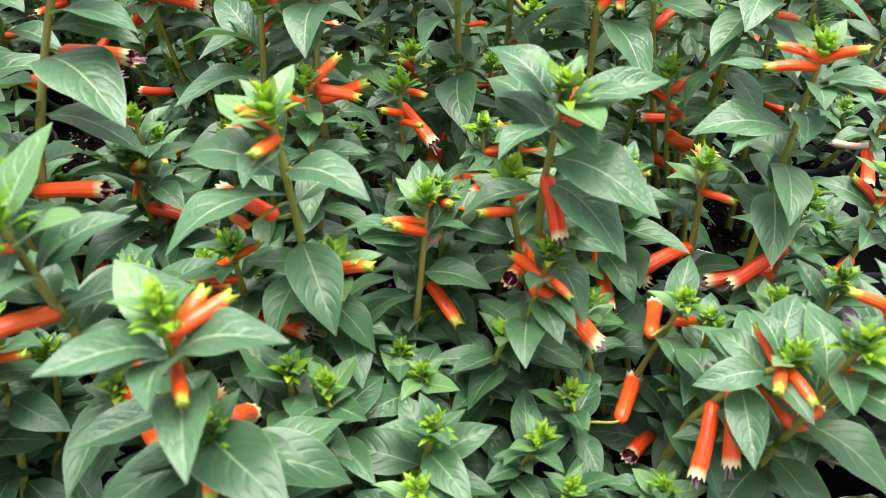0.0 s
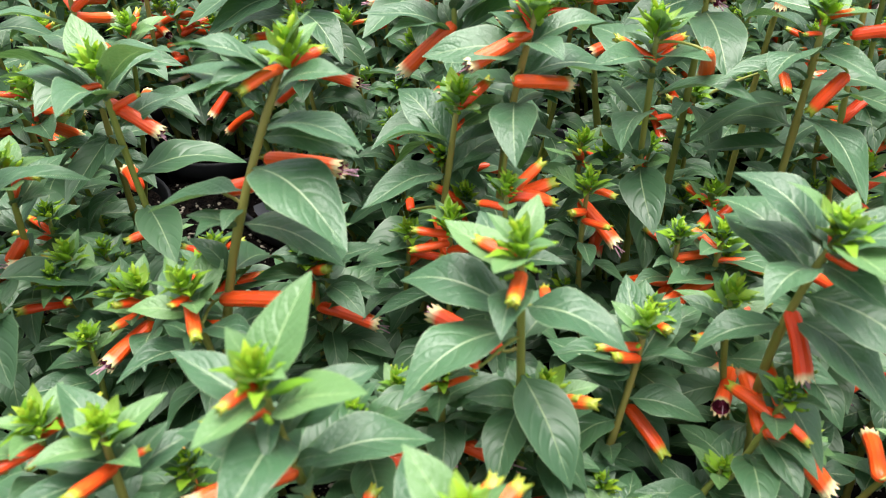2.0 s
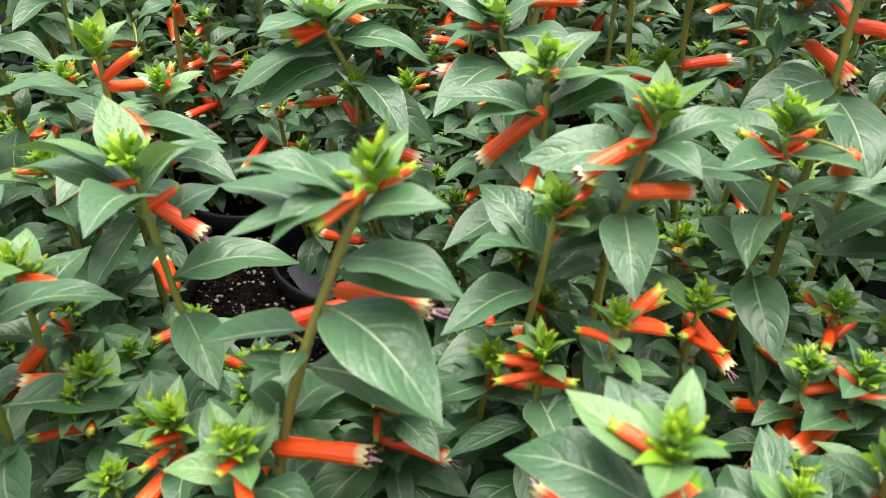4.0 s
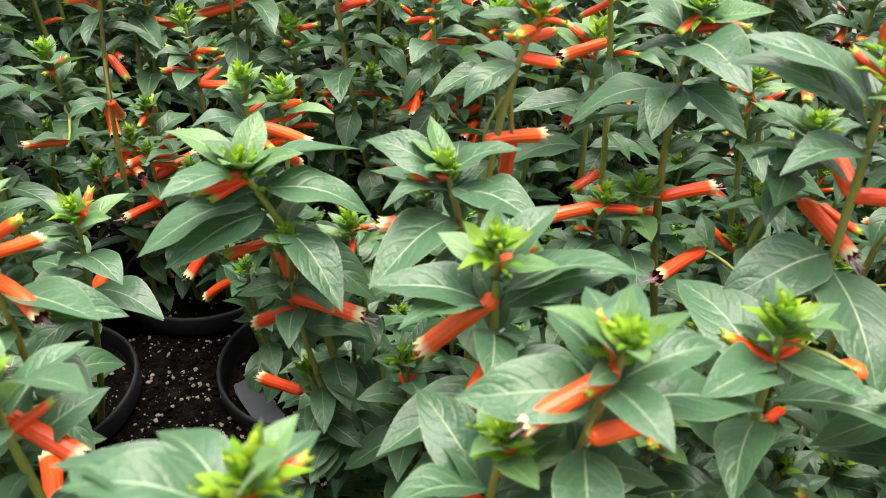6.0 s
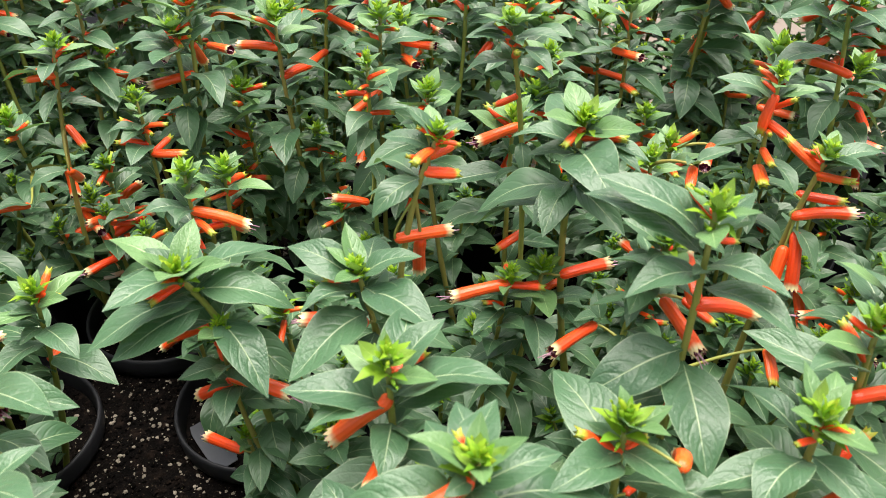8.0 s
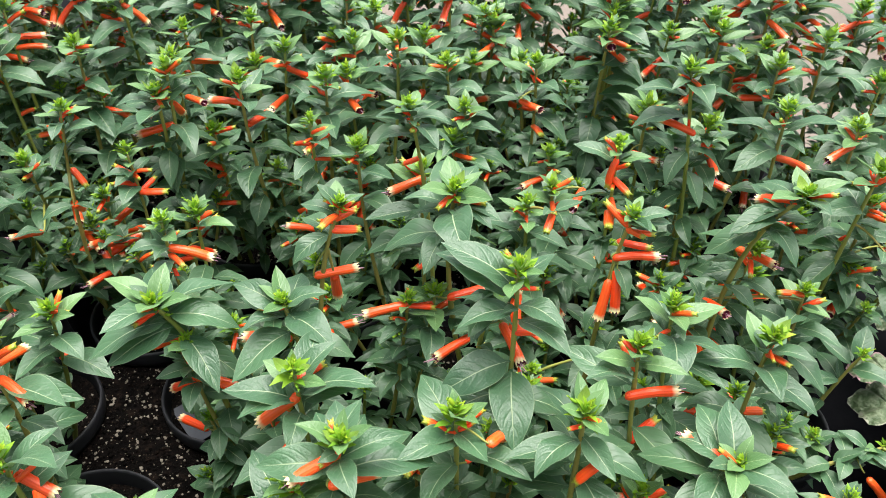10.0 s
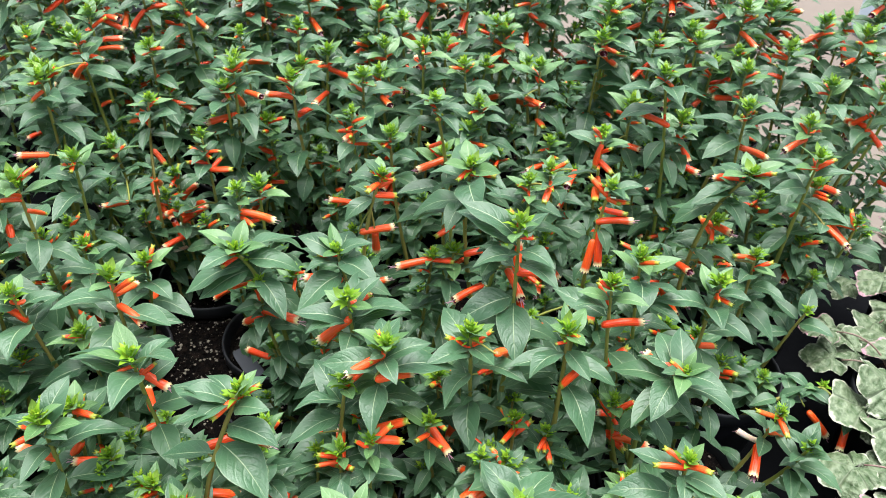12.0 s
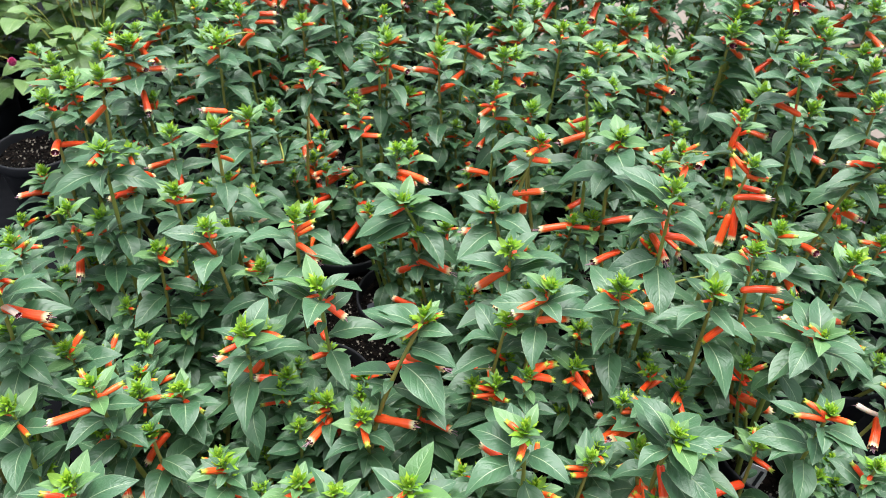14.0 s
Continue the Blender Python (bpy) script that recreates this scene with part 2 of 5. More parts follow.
def tube_ring(bm, c, ax, side, r, n):
    up = ax.cross(side).normalized()
    return [bm.verts.new(c + r * (math.cos(k / n * math.tau) * side + math.sin(k / n * math.tau) * up)) for k in range(n)]


def flower_mesh(name, mat, opened, curve, seed):
    """A tubular flower of unit length along x: spurred base, ribbed tube, toothed pale mouth with stamens."""
    rng = random.Random(seed)
    bm = bmesh.new()
    layer = bm.loops.layers.uv.new("uv")
    n = 10
    if opened:
        profile = [(-0.02, 0.022), (0.0, 0.066), (0.05, 0.098), (0.16, 0.106), (0.38, 0.104), (0.62, 0.110), (0.80, 0.118), (0.92, 0.116), (0.97, 0.120)]
    else:
        profile = [(-0.02, 0.024), (0.0, 0.07), (0.06, 0.106), (0.25, 0.112), (0.5, 0.114), (0.72, 0.116), (0.84, 0.104), (0.91, 0.088), (0.94, 0.092)]
    uvs, rings = {}, []
    for x, r in profile:
        c = Vector((x, 0, curve * 0.25 * math.sin(x * math.pi)))
        ring = tube_ring(bm, c, Vector((1, 0, 0)), Vector((0, 1, 0)), r, n)
        for k, v in enumerate(ring):
            uvs[v] = (max(x, 0), k / n)
            v.co.z *= 0.92
        rings.append(ring)
    for a, b in zip(rings, rings[1:]):
        for k in range(n):
            bm.faces.new((a[k], a[(k + 1) % n], b[(k + 1) % n], b[k]))
    bm.faces.new(rings[0][::-1])
    if opened:
        last = rings[-1]
        for k in range(n):
            a, b = last[k], last[(k + 1) % n]
            mid = (a.co + b.co) / 2
            t = bm.verts.new(mid + Vector((0.055 + rng.random() * 0.03, mid.y * 0.18, (mid.z - 0.0) * 0.18)))
            uvs[t] = (1.0, k / n)
            bm.faces.new((a, b, t))
        # dark throat, set back inside the mouth
        deep = [bm.verts.new(Vector((0.93, v.co.y * 0.8, v.co.z * 0.8))) for v in last]
        for k in range(n):
            f = bm.faces.new((last[k], deep[k], deep[(k + 1) % n], last[(k + 1) % n]))
            f.material_index = 1
        bm.faces.new(deep).material_index = 1
        # tufts of dark woolly petals just outside the mouth
        for k in range(9):
            an, rr = rng.random() * math.tau, 0.035 + 0.05 * rng.random()
            c = Vector((0.98 + 0.05 * rng.random(), rr * math.cos(an), rr * math.sin(an)))
            vs = [bm.verts.new(c + Vector((rng.uniform(-.01, .05), rng.uniform(-.02, .02), rng.uniform(-.02, .02)))) for _ in range(4)]
            for tri in ((0, 1, 2), (0, 2, 3), (0, 3, 1)):
                bm.faces.new([vs[q] for q in tri]).material_index = 1
        for k in range(rng.choice((1, 2, 3))):
            a0 = Vector((0.95, rng.uniform(-.03, .03), rng.uniform(-.05, .02)))
            d = Vector((1, rng.uniform(-.25, .25), rng.uniform(-.35, .15))).normalized()
            ln = rng.uniform(0.14, 0.30)
            r0 = tube_ring(bm, a0, d, d.orthogonal().normalized(), 0.011, 4)
            r1 = tube_ring(bm, a0 + d * ln, d, d.orthogonal().normalized(), 0.008, 4)
            for q in range(4):
                bm.faces.new((r0[q], r0[(q + 1) % 4], r1[(q + 1) % 4], r1[q])).material_index = 2
            bm.faces.new(r1).material_index = 2
    else:
        # a crown of short upright teeth closes the bud
        last = rings[-1]
        cap = [bm.verts.new(v.co * 1.0 + Vector((0.035, -v.co.y * 0.6, -v.co.z * 0.6))) for v in last]
        for k in range(n):
            bm.faces.new((last[k], last[(k + 1) % n], cap[(k + 1) % n], cap[k]))
            if k % 2 == 0:
                p, q = last[k], last[(k + 1) % n]
                mid = (p.co + q.co) / 2
                t = bm.verts.new(mid + Vector((0.075 + rng.random() * 0.05, mid.y * 0.25, mid.z * 0.25)))
                uvs[t] = (1.0, k / n)
                bm.faces.new((p, q, t))
                bm.faces.new((q, cap[(k + 1) % n], t))
                bm.faces.new((cap[k], p, t))
        bm.faces.new(cap)
        for v in cap:
            uvs[v] = (1.0, 0.3)
    for f in bm.faces:
        for lp in f.loops:
            lp[layer].uv = uvs.get(lp.vert, (1.0, 0.0))
    return mesh_of(bm, name, [mat, M_MOUTH, M_STAMEN])


def add_blade(bm, base, d, length, width, droop=0.2):
    """A small pointed scale leaf, added to a bmesh."""
    d = d.normalized()
    side = d.cross(Vector((0, 0, 1)))
    side = side.normalized() if side.length > 1e-4 else Vector((1, 0, 0))
    nrm = side.cross(d).normalized()
    prev = None
    for u, w, z in ((0.0, 0.25, 0.0), (0.35, 1.0, 0.06), (0.7, 0.7, 0.05), (1.0, 0.03, -droop * 0.3)):
        c = base + d * (u * length) + nrm * (z * length)
        row = [bm.verts.new(c - side * (w * width / 2) + nrm * (0.25 * w * width / 2)), bm.verts.new(c), bm.verts.new(c + side * (w * width / 2) + nrm * (0.25 * w * width / 2))]
        if prev:
            for k in range(2):
                bm.faces.new((prev[k], row[k], row[k + 1], prev[k + 1]))
        prev = row


def add_ball(bm, c, r, stretch, d):
    geo = bmesh.ops.create_icosphere(bm, subdivisions=1, radius=r)
    q = d.to_track_quat("Z", "Y").to_matrix()
    for v in geo["verts"]:
        v.co = c + q @ Vector((v.co.x, v.co.y, v.co.z * stretch))


def heading(a, pt):
    return Vector((math.cos(a) * math.cos(pt), math.sin(a) * math.cos(pt), math.sin(pt)))


def tuft_mesh(name, seed):
    """The bright growing tip of a shoot: narrow pointed bracts standing loosely round a few green calyx buds."""
    rng = random.Random(seed)
    bm = bmesh.new()
    for k in range(20):
        low = k / 20
        an = k * 1.5708 + (k // 4) * 0.4 + rng.uniform(-.4, .4)
        d = heading(an, radians(80 - 50 * low + rng.uniform(-14, 12)))
        foot = Vector((rng.uniform(-.0014, .0014), rng.uniform(-.0014, .0014), 0.001 - 0.012 * low))
        add_blade(bm, foot + d * 0.001, d, (0.0062 + 0.0078 * low) * rng.uniform(0.75, 1.25), (0.0032 + 0.0030 * low) * rng.uniform(0.8, 1.2), rng.uniform(-.2, .9))
    # slender calyx buds with little spreading teeth
    for k in range(7):
        an = rng.random() * math.tau
        d = heading(an, radians(rng.uniform(5, 75)))
        c = d * rng.uniform(0.004, 0.009) + Vector((0, 0, rng.uniform(-.014, .002)))
        add_ball(bm, c, rng.uniform(0.0009, 0.0013), rng.uniform(2.2, 3.4), d)
        for j in range(4):
            add_blade(bm, c + d * 0.0026, heading(an + j * 1.6, radians(30 + 15 * j)) * 0.5 + d, rng.uniform(0.0016, 0.0028), 0.0010)
    return mesh_of(bm, name, [M_TUFT])


LEAVES = [blade_mesh("leaf", M_LEAF, rt, ar, fo, tw, wv, k) for k, (rt, ar, fo, tw, wv) in enumerate((
    (0.50, 0.11, 0.36, 0.10, 0.07), (0.54, 0.15, 0.28, -0.15, 0.10), (0.46, 0.08, 0.46, 0.2, 0.07), (0.52, 0.19, 0.30, -0.05, 0.12), (0.48, 0.13, 0.40, 0.3, 0.08), (0.56, 0.10, 0.26, -0.25, 0.09)))]
YOUNG = [blade_mesh("leaf", M_YOUNG, rt, ar, fo, tw, wv, 20 + k) for k, (rt, ar, fo, tw, wv) in enumerate((
    (0.49, 0.05, 0.34, 0.1, 0.05), (0.53, 0.10, 0.28, -0.1, 0.06), (0.46, 0.14, 0.36, 0.15, 0.04)))]
TIPS = [blade_mesh("leaf", M_TIP, rt, ar, fo, tw, wv, 26 + k) for k, (rt, ar, fo, tw, wv) in enumerate(((0.50, -0.06, 0.36, 0.1, 0.05), (0.55, -0.10, 0.30, -0.1, 0.06)))]
BLOOMS = [flower_mesh("flower", M_TUBE, True, cv, 40 + k) for k, cv in enumerate((0.12, 0.2, -0.05, 0.28, 0.06))]
CLOSED = [flower_mesh("flower", M_BUD, False, cv, 60 + k) for k, cv in enumerate((0.1, 0.22, -0.05))]
FADED = [flower_mesh("flower", M_FADED, True, cv, 70 + k) for k, cv in enumerate((0.3, -0.25))]
TUFTS = [tuft_mesh("bud_tuft", 80 + k) for k in range(5)]


def aim(base, tip, up, width=1.0, roll=0.0):
    """A local pose that lays a unit mesh from base to tip, its back towards up."""
    d = tip - base
    ln = d.length
    x = d / ln
    z = up - up.dot(x) * x
    z = z.normalized() if z.length > 1e-3 else x.orthogonal().normalized()
    y = z.cross(x)
    m = Matrix((x, y, z)).transposed().to_4x4() @ Matrix.Rotation(roll, 4, "X") @ Matrix.Diagonal((ln, ln * width, ln, 1))
    return Matrix.Translation(base) @ m


def bezier(p, u):
    a, b, c, d = p
    return a * (1 - u) ** 3 + b * 3 * u * (1 - u) ** 2 + c * 3 * u * u * (1 - u) + d * u ** 3


def stem_mesh(curve, r0, r1):
    bm = bmesh.new()
    prev, n, k = None, 7, 14
    for i in range(k + 1):
        u = i / k
        p = bezier(curve, u)
        ax = (bezier(curve, min(1, u + 0.02)) - bezier(curve, max(0, u - 0.02))).normalized()
        node_bulge = 1 + 0.18 * (i % 3 == 0)
        ring = tube_ring(bm, p, ax, ax.cross(Vector((0.3, 1, 0.1))).normalized(), (r0 + (r1 - r0) * u) * node_bulge, n)
        if prev:
            for q in range(n):
                bm.faces.new((prev[q], prev[(q + 1) % n], ring[(q + 1) % n], ring[q]))
        prev = ring
    bm.faces.new(prev)
    return mesh_of(bm, "stem", [M_STEM])


# ---- the pots ----
POT_R, POT_H, SOIL_Z = 0.083, 0.160, 0.142


def lathe(profile, n, name, mats):
    bm = bmesh.new()
    prev = None
    for r, z in profile:
        ring = [bm.verts.new((r * math.cos(k / n * math.tau), r * math.sin(k / n * math.tau), z)) for k in range(n)]
        if prev:
            for k in range(n):
                bm.faces.new((prev[k], prev[(k + 1) % n], ring[(k + 1) % n], ring[k]))
        prev = ring
    return mesh_of(bm, name, mats)


POT = lathe([(0.001, 0.004), (0.058, 0.004), (0.060, 0.0), (0.064, 0.004), (0.077, 0.132), (0.0785, 0.134), (0.0795, 0.137), (0.0825, 0.139), (0.0835, 0.143), (0.084, 0.157), (0.083, 0.160), (0.081, 0.160), (0.0800, 0.157), (0.0775, 0.135), (0.066, 0.02), (0.001, 0.02)], 40, "pot", [M_POT])


def soil_mesh(radius, height, seed, grains, dome=0.0, steep=2.2):
    """A crumbly disc of potting mix with white grains of perlite."""
    rng = random.Random(seed)
    bm = bmesh.new()
    rings, n = 12, 36
    prev = None
    for i in range(rings + 1):
        r = radius * i / rings
        ring = []
        for k in range(n if i else 1):
            a = k / n * math.tau
            x, y = r * math.cos(a), r * math.sin(a)
            z = height + 0.006 * noise.noise(Vector((x * 40, y * 40, seed))) + 0.003 * noise.noise(Vector((x * 130, y * 130, seed)))
            z -= dome * (i / rings) ** steep
            ring.append(bm.verts.new((x, y, z)))
        if prev:
            for k in range(n):
                if len(prev) == 1:
                    bm.faces.new((prev[0], ring[k], ring[(k + 1) % n]))
                else:
                    bm.faces.new((prev[k], ring[k], ring[(k + 1) % n], prev[(k + 1) % n]))
        prev = ring
    ball = bmesh.new()
    bmesh.ops.create_icosphere(ball, subdivisions=1, radius=1.0)
    ball.verts.index_update()
    shape = [v.co.copy() for v in ball.verts]
    faces = [[v.index for v in f.verts] for f in ball.faces]
    ball.free()
    for _ in range(grains):
        a, r = rng.random() * math.tau, radius * 0.97 * math.sqrt(rng.random())
        x, y = r * math.cos(a), r * math.sin(a)
        z = height + 0.006 * noise.noise(Vector((x * 40, y * 40, seed))) - dome * (r / radius) ** steep + 0.0006
        white = 1 if rng.random() < 0.40 + 0.9 * noise.noise(Vector((x * 55, y * 55, seed + 3))) else 0
        s = 0.0004 + 0.0019 * rng.random() ** 2 if white else rng.uniform(0.0008, 0.0032)
        vs = [bm.verts.new((x + s * q.x * rng.uniform(.5, 1.5), y + s * q.y * rng.uniform(.5, 1.5), z + s * 0.8 * q.z * rng.uniform(.6, 1.3))) for q in shape]
        for f in faces:
            bm.faces.new([vs[q] for q in f]).material_index = white
    return mesh_of(bm, "soil", [M_SOIL, M_PERLITE], smooth=False)


SOILS = [soil_mesh(0.0765, SOIL_Z, 5 + k, 420) for k in range(3)]


# ---- the firecracker plants ----
# distance below the tip, leaf length, upward pitch in degrees
NODES = ((-0.002, 0.012, 62), (0.001, 0.018, 50), (0.004, 0.024, 40), (0.009, 0.032, 30), (0.016, 0.042, 20), (0.027, 0.051, 9), (0.041, 0.056, 0), (0.057, 0.058, -8), (0.075, 0.057, -15), (0.093, 0.053, -20), (0.105, 0.050, -25), (0.130, 0.047, -28), (0.157, 0.044, -30), (0.186, 0.042, -30), (0.217, 0.040, -30))
UP = Vector((0, 0, 1))


# spaces kept free of the lower leaves: two open the camera's view of the edge plants, then bare gaps: x, y, radius,
# height
GAPS = ((0.455, 0.165, 0.060, 0.25), (0.435, 0.065, 0.055, 0.23), (-0.170, 0.500, 0.048, 0.34), (-0.170, 0.440, 0.040, 0.29), (0.635, 0.435, 0.065, 0.33))


def in_gap(p):
    return any(p.z < h and (p.x - x) ** 2 + (p.y - y) ** 2 < r * r for x, y, r, h in GAPS)


class Shoot:
    def __init__(self, root, tip, size, rng, via=None):
        self.size, self.tip = size, tip
        h = tip.z - root.z
        if via is not None:
            low = via + (via - tip) * 0.12
            high = via + (tip - via) * 0.55
        else:
            out = Vector((tip.x - root.x, tip.y - root.y, 0))
            low = root + Vector((out.x * 0.5, out.y * 0.5, h * 0.36))
            lean = Vector((rng.uniform(-.008, .008), rng.uniform(-.008, .008), 0))
            high = tip - Vector((out.x * 0.10, out.y * 0.10, h * 0.38)) + lean
        self.curve = (root, low, high, tip)
        self.length = sum((bezier(self.curve, (i + 1) / 12) - bezier(self.curve, i / 12)).length for i in range(12))
        self.turn = rng.random() * math.pi
        self.taken = []
        self.blooms = 0
        self.ob = None

    def at(self, below):
        return bezier(self.curve, max(0.02, min(1.0, 1 - below / self.length)))


class Joined:
    """Many small pieces gathered into one mesh: copies of shared meshes, each in its own pose."""

    def __init__(self):
        self.co, self.faces, self.uv, self.n = [], [], [], 0

    def add(self, me, m):
        k = len(me.vertices)
        co = np.empty(k * 3, np.float32)
        me.vertices.foreach_get("co", co)
        mm = np.array(m)
        self.co.append(co.reshape(-1, 3) @ mm[:3, :3].T + mm[:3, 3])
        fv = np.empty(len(me.loops), np.int32)
        me.loops.foreach_get("vertex_index", fv)
        self.faces.append(fv.reshape(-1, 4) + self.n)
        uv = np.empty(len(me.loops) * 2, np.float32)
        me.uv_layers[0].data.foreach_get("uv", uv)
        self.uv.append(uv)
        self.n += k

    def mesh(self, name, mat):
        me = bpy.data.meshes.new(name)
        me.from_pydata(np.concatenate(self.co).tolist(), [], np.concatenate(self.faces).tolist())
        me.uv_layers.new(name="uv").data.foreach_set("uv", np.concatenate(self.uv))
        me.materials.append(mat)
        me.polygons.foreach_set("use_smooth", [True] * len(me.polygons))
        return me


def round_node(below):
    """The pair of leaves that stands nearest to this distance below the tip."""
    return min(range(len(NODES)), key=lambda k: abs(NODES[k][0] - below))


def leaf_at(below):
    """The usual length and pitch of a leaf at this distance below the tip."""
    for (b0, l0, p0), (b1, l1, p1) in zip(NODES, NODES[1:]):
        if below <= b1:
            u = max(0.0, (below - b0) / (b1 - b0))
            return l0 + (l1 - l0) * u, p0 + (p1 - p0) * u
    return NODES[-1][1:]


def leaf_pose(base, tip, rng, width=None):
    up = UP if abs((tip - base).normalized().z) < 0.9 else Vector((-(tip - base).x, -(tip - base).y, 0.2))
    return aim(base, tip, up + Vector((rng.uniform(-.2, .2), rng.uniform(-.2, .2), 0)), width or rng.uniform(0.84, 1.02), rng.uniform(-.22, .22))


def set_leaf(shoot, base, tip, rng, kinds=LEAVES, width=None):
    part("leaf", rng.choice(kinds), shoot.ob, leaf_pose(base, tip, rng, width))


BED = []
# a point amid the camera's path; leaves are cleared towards it
VIEWPOINT = Vector((0.08, -0.15, 0.80))


class Clear:
    """Lines from tips, flowers and bare soil towards the camera; ordinary leaves on them are left out to fit its view.
    """

    def __init__(self):
        self.points, self.owner = [], []

    def add(self, p, owner, steps, source=VIEWPOINT):
        d = (source - p).normalized()
        for t in steps:
            self.points.append(p + d * t)
            self.owner.append(owner)

    def done(self):
        self.points, self.owner = np.array(self.points), np.array(self.owner)

    def bare(self, p, room=0.035):
        """Whether p lies near a camera line to bare soil or ground."""
        d = ((self.points - np.array(p)) ** 2).sum(1)
        return bool(((d < room * room) & (self.owner == -3)).any())

    def blocked(self, base, tip, owner, room=0.0125):
        bv, tv = np.array(base), np.array(tip)
        for u in (0.3, 0.55, 0.8, 1.0):
            d = ((self.points - (bv + (tv - bv) * u)) ** 2).sum(1)
            wide = np.where(self.owner == -1, 1.35 * room, room)
            if ((d < wide * wide) & (self.owner != owner)).any():
                return True
        return False


CLEAR = Clear()
# leaves are kept off the camera's lines of sight to the bare soil between the pots
STEPS = [0.03 + 0.02 * k for k in range(12)]
for source in (VIEWPOINT, Vector((0.09, 0.02, 0.61))):
    for i in range(4):
        for j in range(5):
            CLEAR.add(Vector((-0.196 + i * 0.018, 0.430 + j * 0.023, 0.140)), -3, STEPS, source)
    for k in range(4):
        # the rim of the pot beside it
        a = radians(170 + 18 * k)
        CLEAR.add(Vector((-0.07 + 0.083 * math.cos(a), 0.53 + 0.083 * math.sin(a), 0.165)), -3, STEPS, source)

# the half-empty pot beside the broad-leaved plants
for i in range(4):
    for j in range(3):
        CLEAR.add(Vector((-0.885 + i * 0.032, 0.835 + j * 0.030, 0.150)), -3, [0.06 + 0.03 * k for k in range(22)], Vector((0.03, -0.30, 0.90)))
# a plant tag among the leaves
for i in range(3):
    for j in range(3):
        CLEAR.add(Vector((0.347 + i * 0.008, 0.247, 0.155 + j * 0.012)), -3, [0.01 + 0.02 * k for k in range(16)], Vector((0.03, -0.30, 0.90)))
# and the bare ground beside the bed
for i in range(3):
    for j in range(3):
        CLEAR.add(Vector((0.62 + i * 0.02, 0.41 + j * 0.03, 0.0)), -3, [0.05 + 0.03 * k for k in range(11)])


def firecracker(place, shoots, flowers=(), leaves=(), **more):
    """Notes a plant of the bed; all of them are grown together below."""
    for s in shoots:
        CLEAR.add(Vector(s[:3]), hash(tuple(round(v, 3) for v in Vector(s[:3]))) % 100003, (0.0, 0.02, 0.04, 0.06, 0.09, 0.12))
    for f in flowers:
        e = Vector(f[:3])
        q = Vector(f[3:]) if len(f) > 3 else e
        for u in (0.0, 0.35, 0.7):
            CLEAR.add(e + (q - e) * u, -1, (0.004, 0.02, 0.04, 0.06, 0.08, 0.10))
    BED.append((place, shoots, flowers, leaves, more))


